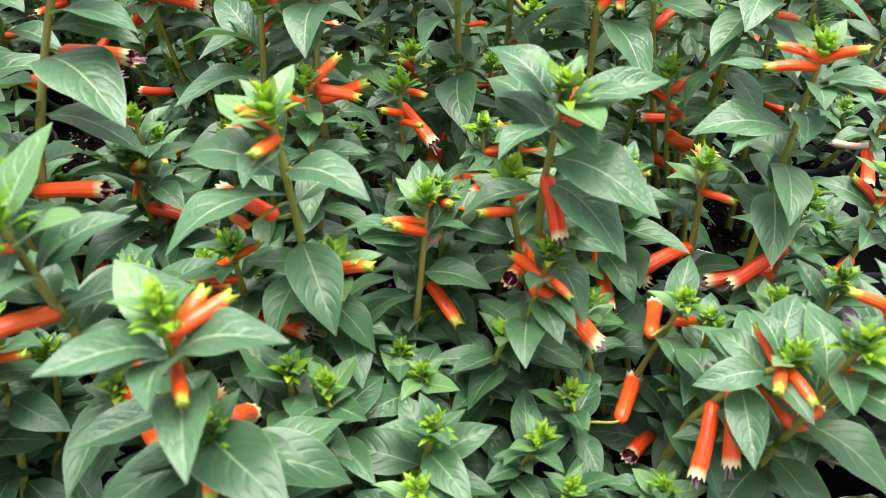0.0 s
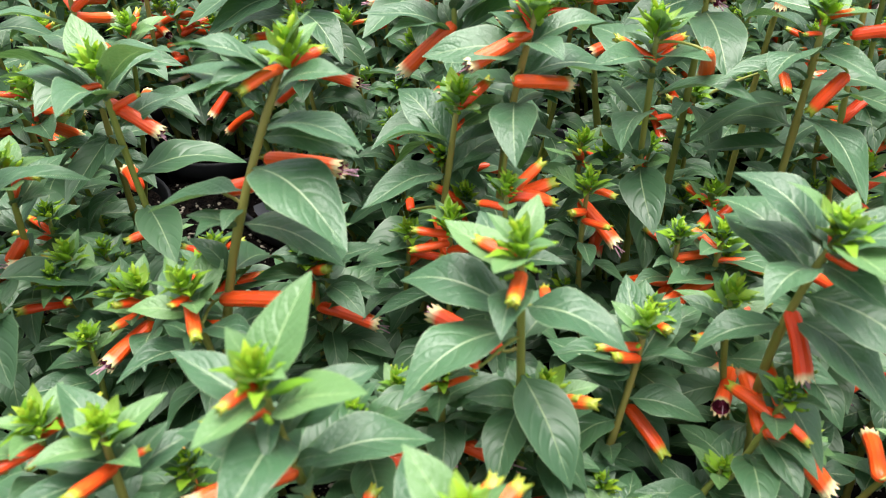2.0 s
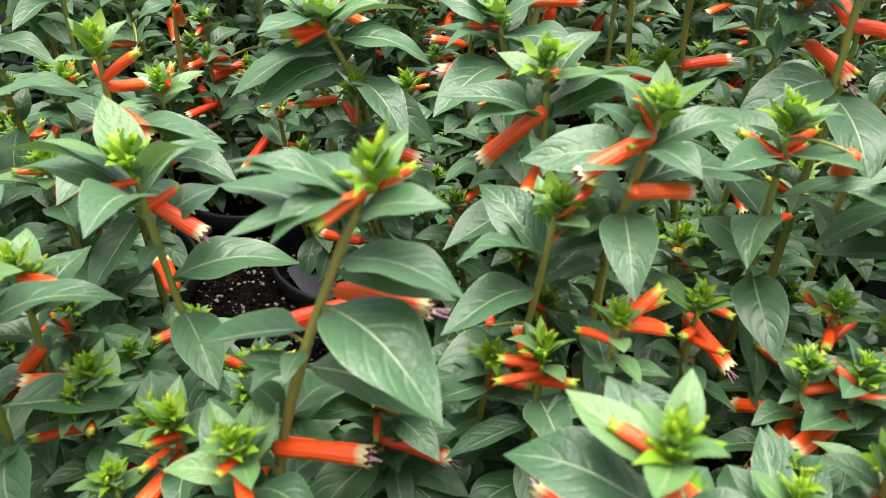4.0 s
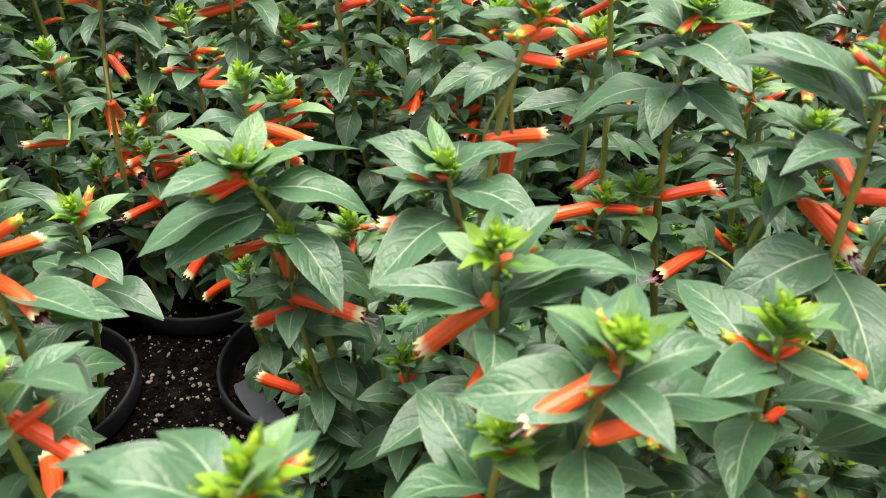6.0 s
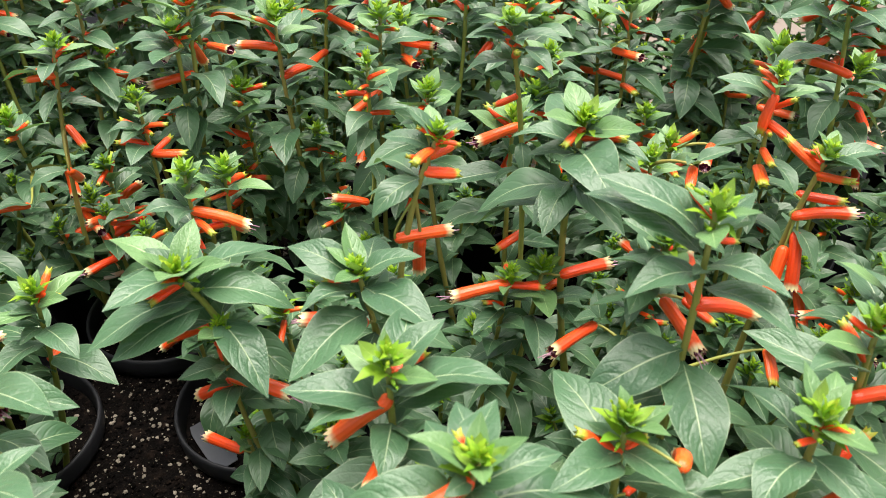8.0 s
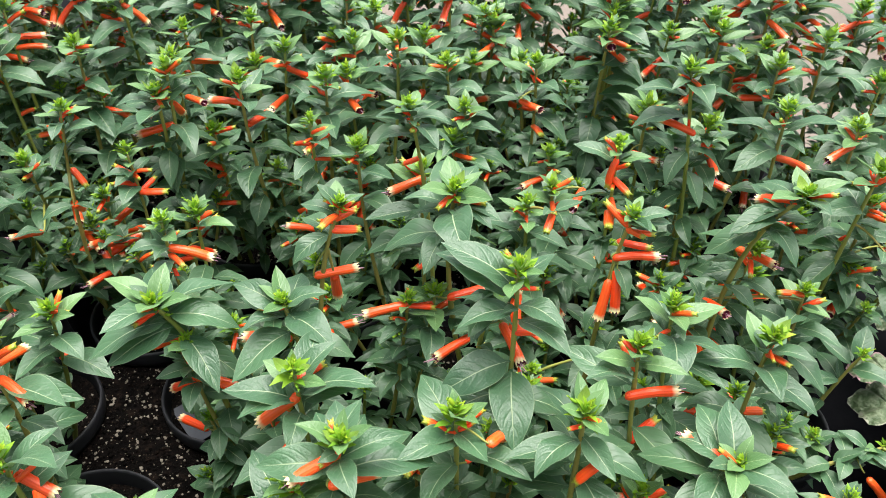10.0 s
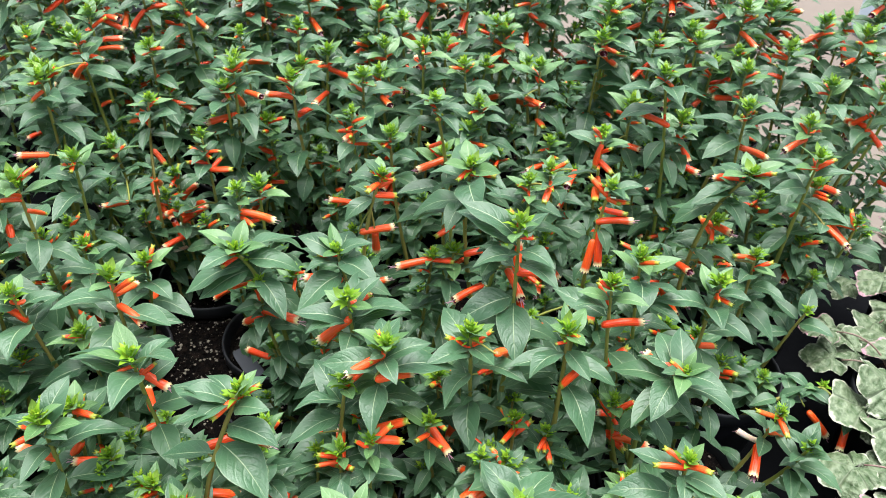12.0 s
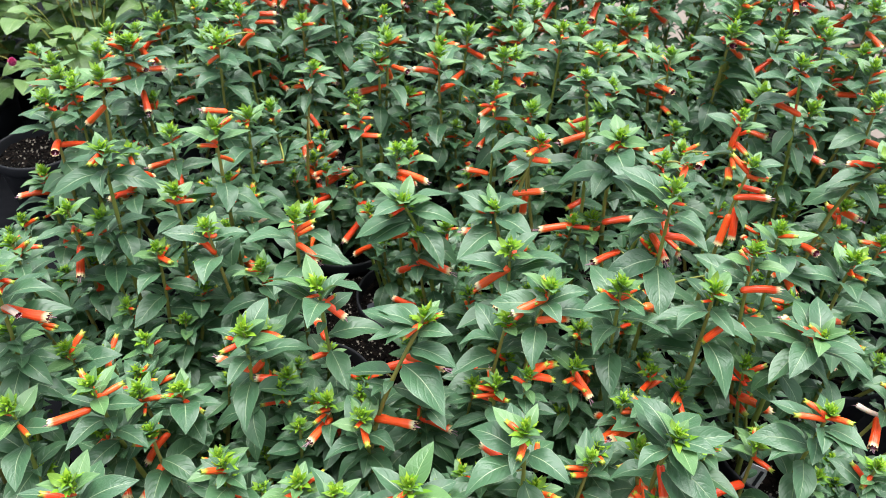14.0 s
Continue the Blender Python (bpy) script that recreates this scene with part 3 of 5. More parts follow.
def grow(place, shoots, flowers=(), leaves=(), seed=0, fill=4, wild=0, far=False, label="firecracker plant with scarlet tubular flowers in a black nursery pot"):
    """A potted plant. shoots: tip x, y, z, vigour and, where a stem bends, a point on it; flowers: mouth and stalk end;
    leaves: ends of those that stand out; fill: low leafy side shoots; wild: shoots grown at random."""
    rng = random.Random(1000 + seed)
    ob = tagged(new("firecracker_plant"), label, "potted plant", "firecracker plants in pots")
    px, py = place
    here = Vector((px, py, 0))
    ob.location = here
    part("pot", POT, ob, pose(0, 0, 0, 0, 0, rng.uniform(0, 360)), "black plastic nursery pot")
    part("soil", SOILS[seed % 3], ob, pose(0, 0, 0, 0, 0, rng.uniform(0, 360)), "dark potting mix with perlite")
    made, tips = [], []
    for s in shoots:
        tips.append((Vector(s[:3]) - here, s[3], 0, Vector(s[4:]) - here if len(s) > 4 else None))
    for _ in range(wild):
        a, r = rng.random() * math.tau, 0.12 * math.sqrt(rng.random())
        tips.append((Vector((r * math.cos(a), r * math.sin(a), rng.uniform(0.38, 0.49) + (0.03 if py > 0.85 else 0.0))), rng.uniform(1.0, 1.2) if far else rng.uniform(0.92, 1.12), 1, None))
    for _ in range(fill):
        a, r = rng.random() * math.tau, rng.uniform(0.03, 0.13)
        tips.append((Vector((r * math.cos(a), r * math.sin(a), rng.uniform(0.22, 0.33))), rng.uniform(0.7, 0.95), 2, None))
    lower, crown, sprig = Joined(), Joined(), Joined()
    for tip, size, rank, via in tips:
        if rank and (in_gap(tip + here) or CLEAR.bare(tip + here)):
            continue
        foot = via if via is not None else tip
        flat = Vector((foot.x, foot.y, 0))
        reach = min(0.070, flat.length * (0.9 if via is not None else 0.55))
        root = (flat.normalized() * reach if flat.length > 1e-4 else flat) + Vector((0, 0, SOIL_Z - 0.004))
        s = Shoot(root, tip, size, rng, via)
        s.rank = rank
        # tall narrow shoots with short leaves carry a spike of buds
        s.spike = size < 0.8 and tip.z > 0.41
        s.key = hash(tuple(round(v, 3) for v in tip + here)) % 100003 if rank == 0 else -2
        s.ob = part("shoot", stem_mesh(s.curve, 0.0030 * (0.6 + 0.4 * size), 0.0015 * (0.6 + 0.4 * size)), ob)
        made.append(s)
    for f in flowers:
        e = Vector(f[:3]) - here
        q = Vector(f[3:]) - here if len(f) > 3 else None
        best = None
        for s in made:
            if s.rank == 2:
                continue
            for i in range(26):
                below = 0.006 + i * 0.004
                if below > s.length * 0.8:
                    break
                p = s.at(below)
                cost = (q - p).length if q is not None else abs((e - p).length - 0.036) * 2 + max(0.0, (e.z - p.z) - 0.006) + below * 0.1
                if best is None or cost < best[0]:
                    best = (cost, s, p)
        cost, s, p = best
        if q is None:
            q = e - (e - p).normalized() * 0.036
        if (q - p).length > 0.022 and (q - p).normalized().dot((e - q).normalized()) < -0.35:
            # it turns away from its stem
            q = e + (p - e).normalized() * min(0.037, (p - e).length * 0.9)
        gap = (q - p).length
        if gap > 0.006:
            # a stalk, or a short side twig where the flower sits well off the stem
            bend = (q - p) * 0.35 + UP * min(0.01, gap * 0.2)
            part("twig" if gap > 0.03 else "stalk", stem_mesh((p, p + bend, q - (e - q) * 0.15, q + (e - q) * 0.03), 0.0015 if gap > 0.03 else 0.0008, 0.0007), s.ob)
            if gap > 0.035:
                for sg in (-1, 1):
                    d = ((q - p).normalized().cross(UP) * sg * 0.8 + UP * 0.25 + (q - p).normalized() * 0.4).normalized()
                    set_leaf(s, q - (e - q) * 0.12, q + d * rng.uniform(0.022, 0.036), rng)
        else:
            q = p
        if (e - q).length > 0.041:
            q = e + (q - e).normalized() * 0.041
        ln = (e - q).length
        s.blooms += 1
        part("flower", rng.choice(CLOSED if ln < 0.031 else BLOOMS), s.ob, aim(q, e, UP, 0.037 / max(0.027, ln) * rng.uniform(0.95, 1.12), rng.uniform(-.4, .4)))
    for f in leaves:
        e = Vector(f) - here
        best = None
        for s in made:
            if s.rank == 2:
                continue
            for i in range(30):
                below = 0.004 + i * 0.005
                if below > s.length * 0.85:
                    break
                p = s.at(below)
                want, pitch = leaf_at(below / (0.8 + 0.3 * s.size))
                d = e - p
                cost = abs(d.length - want * s.size) * 20 + abs(math.degrees(math.asin(d.z / d.length)) - pitch) * 0.012 + below * 2
                if best is None or cost < best[0]:
                    best = (cost, s, p, below, want)
        cost, s, p, below, want = best
        if (e - p).length < 0.085:
            e = p + (e - p) * min(1.0, max(0.062, want * 1.15) * s.size / (e - p).length)
            set_leaf(s, p, e, rng, YOUNG if want < 0.036 else LEAVES)
            s.taken.append((below, math.atan2(e.y - p.y, e.x - p.x)))
    for s in made:
        if s.taken:
            # its pairs of leaves stand crosswise, in line with those that are known
            turns = [a - round_node(b / (0.8 + 0.3 * s.size)) * math.pi / 2 for b, a in s.taken]
            s.turn = max(turns, key=lambda q: sum(math.cos(2 * (q - r)) for r in turns))
    for s in made:
        low = s.tip.z < 0.30
        part("bud_tuft", TUFTS[rng.randrange(5)], s.ob, Matrix.Translation(s.tip + UP * 0.003) @ pose(0, 0, 0, rng.uniform(-12, 12), rng.uniform(-12, 12), rng.uniform(0, 360)) @ Matrix.Scale((0.4 + 0.6 * s.size) * (0.95 if low else 1.12), 4))
        for k, (below, ln, pitch) in enumerate(NODES):
            below *= 0.8 + 0.3 * s.size
            if below > s.length - 0.02:
                break
            p = s.at(below)
            if k == 0:
                p = p + UP * 0.001
            for sg in (0, math.pi):
                a = s.turn + k * math.pi / 2 + sg + rng.uniform(-.35, .35)
                if any(abs(below - b) < 0.012 and abs((a - t + math.pi) % math.tau - math.pi) < 0.9 for b, t in s.taken):
                    continue
                if k > 6 and rng.random() < 0.25:
                    continue
                grown = ln * s.size * rng.uniform(0.78, 1.08)
                for turn in (0.0, 0.5, -0.5, 0.9, -0.9):
                    tip = p + heading(a + turn, radians(pitch + rng.uniform(-14, 14))) * grown
                    if not (in_gap(tip + here) or in_gap((p + tip) / 2 + here) or (k > 3 and CLEAR.blocked(p + here, tip + here, s.key))):
                        break
                else:
                    continue
                if far and k < 5 and s.rank < 2:
                    sprig.add(rng.choice(YOUNG), leaf_pose(p, tip, rng))
                elif far and k < 7 and s.rank < 2:
                    crown.add(rng.choice(LEAVES), leaf_pose(p, tip, rng))
                elif k > 6 or s.rank == 2 or far:
                    lower.add(rng.choice(LEAVES), leaf_pose(p, tip, rng))
                else:
                    set_leaf(s, p, tip, rng, TIPS if k < 2 else YOUNG if k < 5 else LEAVES)
            # small leaves in the axils further down
            if k > 3:
                for _ in range(2 if s.rank < 2 else 1):
                    tip = p + heading(rng.random() * math.tau, radians(rng.uniform(-5, 50))) * rng.uniform(0.016, 0.032)
                    if not (in_gap(tip + here) or CLEAR.blocked(p + here, tip + here, s.key)):
                        lower.add(rng.choice(LEAVES), leaf_pose(p, tip, rng))
        # young closed flowers near the tip, and opened ones on plants further off
        if not low:
            for _ in range(rng.choice((1, 2, 2) if far else (5, 6, 7) if s.spike else (2, 2, 3, 3))):
                p = s.at(rng.uniform(0.003, 0.055 if s.spike else 0.024))
                ln = rng.uniform(0.014, 0.028)
                part("flower", rng.choice(CLOSED), s.ob, aim(p, p + heading(rng.random() * math.tau, radians(rng.uniform(-15, 40))) * ln, UP, rng.uniform(0.9, 1.15), 0))
            if s.rank == 1 or (s.blooms == 0 and rng.random() < (0.5 if py < 0.45 else 0.8)):
                for _ in range(rng.choice((1, 2, 2, 3) if s.rank else (1, 1, 2)) if s.blooms == 0 else 1):
                    p = s.at(rng.uniform(0.02, 0.07))
                    if rng.random() < 0.10:
                        part("flower", rng.choice(FADED), s.ob, aim(p, p + heading(rng.random() * math.tau, radians(rng.uniform(-50, 20))) * rng.uniform(0.016, 0.026), UP, 1.25, 0), "withered pale pink flower")
                        continue
                    part("flower", rng.choice(BLOOMS), s.ob, aim(p, p + heading(rng.random() * math.tau, radians(rng.uniform(-50, 8))) * rng.uniform(0.035, 0.042), UP, 1.12, 0))
    if sprig.n:
        part("young_foliage", sprig.mesh("young_foliage", M_SPRIG), ob)
    if crown.n:
        part("upper_foliage", crown.mesh("upper_foliage", M_CROWN), ob)
    if lower.n:
        part("lower_foliage", lower.mesh("lower_foliage", M_MATURE), ob)
    return ob


# ---- ground and surroundings ----
def slab(name, x0, x1, y0, y1, z, thick, mat, step=0.25):
    bm = bmesh.new()
    nx, ny = max(2, int((x1 - x0) / step)), max(2, int((y1 - y0) / step))
    grid = [[bm.verts.new((x0 + (x1 - x0) * i / nx, y0 + (y1 - y0) * j / ny, z + (0.002 * noise.noise(Vector((i * 0.9, j * 0.9, z))) if 0 < i < nx and 0 < j < ny else 0))) for j in range(ny + 1)] for i in range(nx + 1)]
    for i in range(nx):
        for j in range(ny):
            bm.faces.new((grid[i][j], grid[i + 1][j], grid[i + 1][j + 1], grid[i][j + 1]))
    ext = bmesh.ops.extrude_face_region(bm, geom=list(bm.faces))
    for v in ext["geom"]:
        if isinstance(v, bmesh.types.BMVert):
            v.co.z -= thick
    bmesh.ops.recalc_face_normals(bm, faces=list(bm.faces))
    return tagged(new(name, mesh_of(bm, name, [mat], smooth=False)), kind="structure")


tagged(slab("floor", -40, 40, -40, 40, -0.012, 0.2, M_FLOOR, 4.0), "tan concrete greenhouse floor, worn and dusty", "floor")
# first sheet: added so black, not pale floor, shows between the broad-leaved plants
tagged(slab("ground_cloth", -2.6, 0.0, 1.325, 2.9, 0.0, 0.006, M_CLOTH, 0.05), "black woven ground cloth under the broad-leaved plants", "ground cloth")
tagged(slab("ground_cloth", -2.2, 1.0, -1.2, 1.32, 0.0, 0.006, M_CLOTH, 0.05), "black woven ground cloth under the pots", "ground cloth")

# potting mix spilled and heaped between the pots
mound = tagged(new("spilled_soil", soil_mesh(0.19, 0.135, 77, 4600, 0.133, 6.0)), "heap of dark potting mix with perlite between pots", "soil", kind="stuff")
mound.location = (-0.185, 0.485, 0.0)


def post(x, y):
    ob = tagged(new("greenhouse_post"), "blue-grey galvanised steel greenhouse post on the floor", "post")
    ob.location = (x, y, -0.012)
    part("shaft", lathe([(0.001, 0), (0.11, 0), (0.11, 0.02), (0.10, 0.03), (0.10, 3.0), (0.001, 3.0)], 32, "shaft", [M_STEEL]), ob)
    for k in range(4):
        a = k / 4 * math.tau + 0.4
        part("bolt", lathe([(0.001, 0.02), (0.008, 0.02), (0.008, 0.034), (0.001, 0.036)], 6, "bolt", [M_STEEL]), ob, pose(0.104 * math.cos(a), 0.104 * math.sin(a), 0.0))
    return ob


def tag_thing(name, label, x, y, z, w, h, bend, m, mat, bars=0):
    """A plastic plant tag pushed into the soil, bent a little, with rounded corners and rows of print."""
    ob = tagged(new(name), label, "plant tag")
    ob.matrix_basis = Matrix.Translation((x, y, z)) @ m
    bm = bmesh.new()
    cols = []
    for i in range(9):
        u = i / 8
        half = w / 2 * (1 if 0.1 < u < 0.9 else 0.82)
        row = [bm.verts.new((k / 4 * half, -bend * (u - 0.5) ** 2 + 0.0006 * sgn, h * u)) for sgn in (0, 1) for k in range(-4, 5)]
        cols.append(row)
    for a, b in zip(cols, cols[1:]):
        for o in (0, 9):
            for k in range(8):
                bm.faces.new((a[o + k], a[o + k + 1], b[o + k + 1], b[o + k]))
        bm.faces.new((a[0], b[0], b[9], a[9]))
        bm.faces.new((a[8], a[17], b[17], b[8]))
    bm.faces.new(cols[0][:9] + cols[0][9:][::-1])
    bm.faces.new(cols[-1][:9] + cols[-1][9:][::-1])
    bmesh.ops.recalc_face_normals(bm, faces=list(bm.faces))
    part("card", mesh_of(bm, "card", [mat], smooth=False), ob)
    for k in range(bars):
        # print that runs up the tag, near its edge
        bb = bmesh.new()
        bmesh.ops.create_cube(bb, size=1.0)
        bmesh.ops.scale(bb, vec=(w * 0.17, 0.0008, h * 0.13), verts=bb.verts)
        u = 0.86 - k * 0.145
        part("print", mesh_of(bb, "print", [M_INK], smooth=False), ob, pose(w * 0.24, -bend * (u - 0.5) ** 2 - 0.0006, h * u))
    return ob


def lobed_leaf_mesh(name, mat, seed, lobes=5, depth=0.34):
    """A broad angular leaf of unit length with pointed lobes; u is 0 at the stalk and 1 at the margin, v the angle."""
    rng = random.Random(seed)
    bm = bmesh.new()
    layer = bm.loops.layers.uv.new("uv")
    n, k = 40, 6
    uvs = {}
    rings = []
    lift = [rng.uniform(-.14, .14) for _ in range(8)]
    for i in range(1, k + 1):
        ring = []
        for j in range(n + 1):
            v = j / n
            a = (v - 0.5) * math.tau * 0.90
            lob = abs(2 * ((v * lobes + 0.5) % 1.0) - 1) * 0.7 + abs(math.cos(v * math.pi * lobes)) * 0.3
            r = (1 - depth + depth * lob ** 0.8) * (0.62 + 0.38 * math.cos(a * 0.62) ** 2) * (1 + 0.04 * math.sin(j * 1.7 + seed))
            s = i / k
            x, y = 0.18 + s * r * 0.82 * math.cos(a), s * r * 0.82 * math.sin(a)
            z = 0.10 * s * s * math.sin(a * 3 + seed) + lift[int(v * 7.99)] * s * s + 0.05 * (1 - lob) * s - 0.12 * s * s
            vert = bm.verts.new((x, y, z))
            uvs[vert] = (s, v)
            ring.append(vert)
        rings.append(ring)
    c = bm.verts.new((0.18, 0, 0))
    uvs[c] = (0, 0.5)
    for j in range(n):
        bm.faces.new((c, rings[0][j], rings[0][j + 1]))
        for a, b in zip(rings, rings[1:]):
            bm.faces.new((a[j], b[j], b[j + 1], a[j + 1]))
    for f in bm.faces:
        for lp in f.loops:
            lp[layer].uv = uvs[lp.vert]
    return mesh_of(bm, name, [mat])


IVY = [lobed_leaf_mesh("leaf", M_IVY, 3 + k, 5, d) for k, d in enumerate((0.46, 0.52, 0.40))]
BROAD = [blade_mesh("leaf", M_LIME, 0.62, 0.12, 0.16, 0.1, 0.1, 31), blade_mesh("leaf", M_LIME, 0.55, 0.2, 0.2, -0.2, 0.08, 32)]
PURPLE = [blade_mesh("leaf", M_PURPLE, 0.66, 0.1, 0.16, 0.2, 0.12, 33), blade_mesh("leaf", M_PURPLE, 0.58, 0.16, 0.2, -0.2, 0.1, 34)]


def bushy(name, label, place, meshes, stem_mat, count, spread, heights, size, seed, group="", pot=True, droop=(-30, 25), along=(), thick=0.0022):
    """A potted foliage plant: arching stalks, each with a leaf at its end."""
    rng = random.Random(seed)
    ob = tagged(new(name), label, "potted plant", group)
    ob.location = (place[0], place[1], 0)
    if pot:
        part("pot", POT, ob, None, "black plastic nursery pot")
        part("soil", SOILS[seed % 3], ob, None, "dark potting mix")
    for k in range(count):
        a = k * 2.399 + rng.uniform(-.3, .3)
        r = spread * math.sqrt((k + 0.5) / count)
        end = Vector((r * math.cos(a), r * math.sin(a), rng.uniform(*heights) - 0.25 * (r / spread) ** 2 * (heights[1] - heights[0])))
        root = Vector((0.03 * math.cos(a), 0.03 * math.sin(a), SOIL_Z - 0.003))
        curve = (root, root + Vector((end.x * .1, end.y * .1, (end.z - root.z) * .6)), end - Vector((end.x * .35, end.y * .35, -0.02)), end)
        me = stem_mesh(curve, thick, thick * 0.6)
        me.materials.clear()
        me.materials.append(stem_mat)
        st = part("stalk", me, ob)
        pt = radians(rng.uniform(*droop))
        az = a + rng.uniform(-.6, .6)
        d = Vector((math.cos(az) * math.cos(pt), math.sin(az) * math.cos(pt), math.sin(pt)))
        for u in along:
            q = bezier(curve, u)
            w = heading(a + rng.uniform(-1.6, 1.6), radians(rng.uniform(-20, 30)))
            part("leaf", rng.choice(meshes), st, aim(q, q + w * size * rng.uniform(0.6, 1.0), UP, rng.uniform(.9, 1.15), rng.uniform(-.4, .4)))
        part("leaf", rng.choice(meshes), st, aim(end, end + d * size * rng.uniform(0.7, 1.15), UP, rng.uniform(.9, 1.15), rng.uniform(-.4, .4)))
    return ob


def globe_flower(plant, end):
    """A magenta ball of small pointed bracts on a thin stalk."""
    me = stem_mesh((Vector((0.02, -0.02, SOIL_Z - 0.003)), Vector((0.05, -0.03, 0.24)), Vector((end.x * 0.7, end.y * 0.7, end.z + 0.02)), end), 0.0016, 0.001)
    st = part("stalk", me, plant)
    rng = random.Random(9)
    bm = bmesh.new()
    for k in range(90):
        z = 1 - 2 * (k + 0.5) / 90
        d = heading(k * 2.399, math.asin(z))
        add_blade(bm, d * 0.005, d + Vector((0, 0, 0.4)), rng.uniform(0.0035, 0.005), 0.0035)
    bmesh.ops.create_icosphere(bm, subdivisions=2, radius=0.0065)
    part("flower", mesh_of(bm, "flower", [M_PINK]), st, Matrix.Translation(end), "magenta globe flower head")


def lying(d):
    """A turn that lays a tag's height along d, its print facing up."""
    z = Vector(d).normalized()
    y = -(UP - UP.dot(z) * z).normalized()
    return Matrix((y.cross(z), y, z)).transposed().to_4x4()


# ---- neighbours at the edge of the bed ----
post(1.56, 2.02)
for k, (x, y) in enumerate(((0.765, 0.415), (0.88, 0.60), (0.725, 0.240), (0.455, -0.012))):
    bushy("variegated_vine", "variegated vine with angular grey-green, pink-edged leaves in a black pot", (x, y), IVY, M_VINE, 26, 0.13, (0.15, 0.24), 0.066, 300 + k, "variegated vines beside the bed", thick=0.0015)
bushy("purple_foliage_plant", "purple-grey foliage plant with magenta veins in a black pot", (0.490, 0.155), PURPLE, M_VINE, 18, 0.085, (0.13, 0.18), 0.060, 330)
for k, (x, y) in enumerate(((-0.84, 1.14), (-1.08, 1.08), (-0.68, 1.34), (-0.92, 1.33), (-1.16, 1.28), (-0.80, 1.52))):
    leafy = bushy("broadleaf_plant", "light green broad-leaved plant in a black nursery pot", (x, y), BROAD, M_STEM, 30, 0.18, (0.24, 0.47), 0.074, 340 + k, "broad-leaved plants behind the bed", along=(0.3, 0.45, 0.62, 0.8), thick=0.0018)
    if k == 1:
        globe_flower(leafy, Vector((0.168, -0.078, 0.270)))
tag_thing("plant_tag", "grey plastic plant tag leaning on a pot rim", -0.094, 0.462, 0.146, 0.022, 0.052, 0.014, lying((-0.62, 0.75, 0.22)), M_TAGGREY)
tag_thing("plant_tag", "white plastic plant tag with small dark print", 0.355, 0.248, 0.115, 0.022, 0.068, 0.006, pose(0, 0, 0, -3, 6, -22), M_TAG, 4)
tag_thing("plant_tag", "white plastic plant tag standing among dark leaves", -0.597, 0.828, 0.235, 0.014, 0.045, 0.006, pose(0, 0, 0, -20, 25, 20), M_TAG)

# ---- the plants, pot by pot: place, shoot tips with their vigour, ends of flowers and of leaves that stand out ----
firecracker((-0.570, 1.062), [],
            [],
            [], seed=0, fill=7, wild=7, far=True)
firecracker((-0.465, 1.230), [],
            [],
            [], seed=1, fill=7, wild=7, far=True)
firecracker((-0.550, 0.761), [(-0.528, 0.780, 0.329, 0.83), (-0.571, 0.776, 0.443, 1.06), (-0.566, 0.721, 0.435, 1.01)],
            [(-0.540, 0.750, 0.311, -0.535, 0.787, 0.310)],
            [], seed=2, fill=9, wild=4)
firecracker((-0.445, 0.929), [],
            [],
            [], seed=3, fill=7, wild=7, far=True)
firecracker((-0.340, 1.097), [],
            [],
            [], seed=4, fill=7, wild=7, far=True)
firecracker((-0.235, 1.265), [],
            [],
            [], seed=5, fill=7, wild=7, far=True)
firecracker((-0.530, 0.460), [(-0.454, 0.519, 0.494, 1.05), (-0.590, 0.541, 0.330, 0.87)],
            [(-0.480, 0.507, 0.431, -0.452, 0.508, 0.456)],
            [], seed=6, fill=9, wild=5)
firecracker((-0.425, 0.628), [(-0.356, 0.681, 0.480, 1.09), (-0.348, 0.647, 0.488, 1.01), (-0.396, 0.549, 0.400, 0.93)],
            [(-0.346, 0.730, 0.447, -0.321, 0.719, 0.472), (-0.366, 0.640, 0.456, -0.343, 0.612, 0.466)],
            [], seed=7, fill=9, wild=4)
firecracker((-0.320, 0.796), [(-0.377, 0.825, 0.464, 1.01), (-0.281, 0.842, 0.446, 1.04)],
            [(-0.339, 0.887, 0.421), (-0.361, 0.847, 0.352, -0.392, 0.834, 0.347)],
            [], seed=8, fill=9, wild=3)
firecracker((-0.215, 0.964), [],
            [],
            [], seed=9, fill=7, wild=7, far=True)
firecracker((-0.110, 1.132), [],
            [],
            [], seed=10, fill=7, wild=7, far=True)
firecracker((-0.510, 0.159), [(-0.445, 0.211, 0.360, 0.84)],
            [],
            [], seed=11, fill=9, wild=6)
firecracker((-0.405, 0.327), [(-0.318, 0.373, 0.428, 1.01), (-0.330, 0.325, 0.381, 0.94), (-0.306, 0.301, 0.299, 0.75), (-0.368, 0.298, 0.318, 0.82), (-0.396, 0.346, 0.405, 0.98), (-0.372, 0.346, 0.493, 1.00, -0.378, 0.343, 0.381), (-0.444, 0.360, 0.402, 0.97), (-0.496, 0.321, 0.380, 0.90)],
            [(-0.310, 0.374, 0.417, -0.279, 0.359, 0.431), (-0.377, 0.355, 0.431, -0.357, 0.323, 0.431)],
            [(-0.327, 0.330, 0.397), (-0.345, 0.356, 0.401), (-0.418, 0.342, 0.401)], seed=12, fill=14, wild=0)
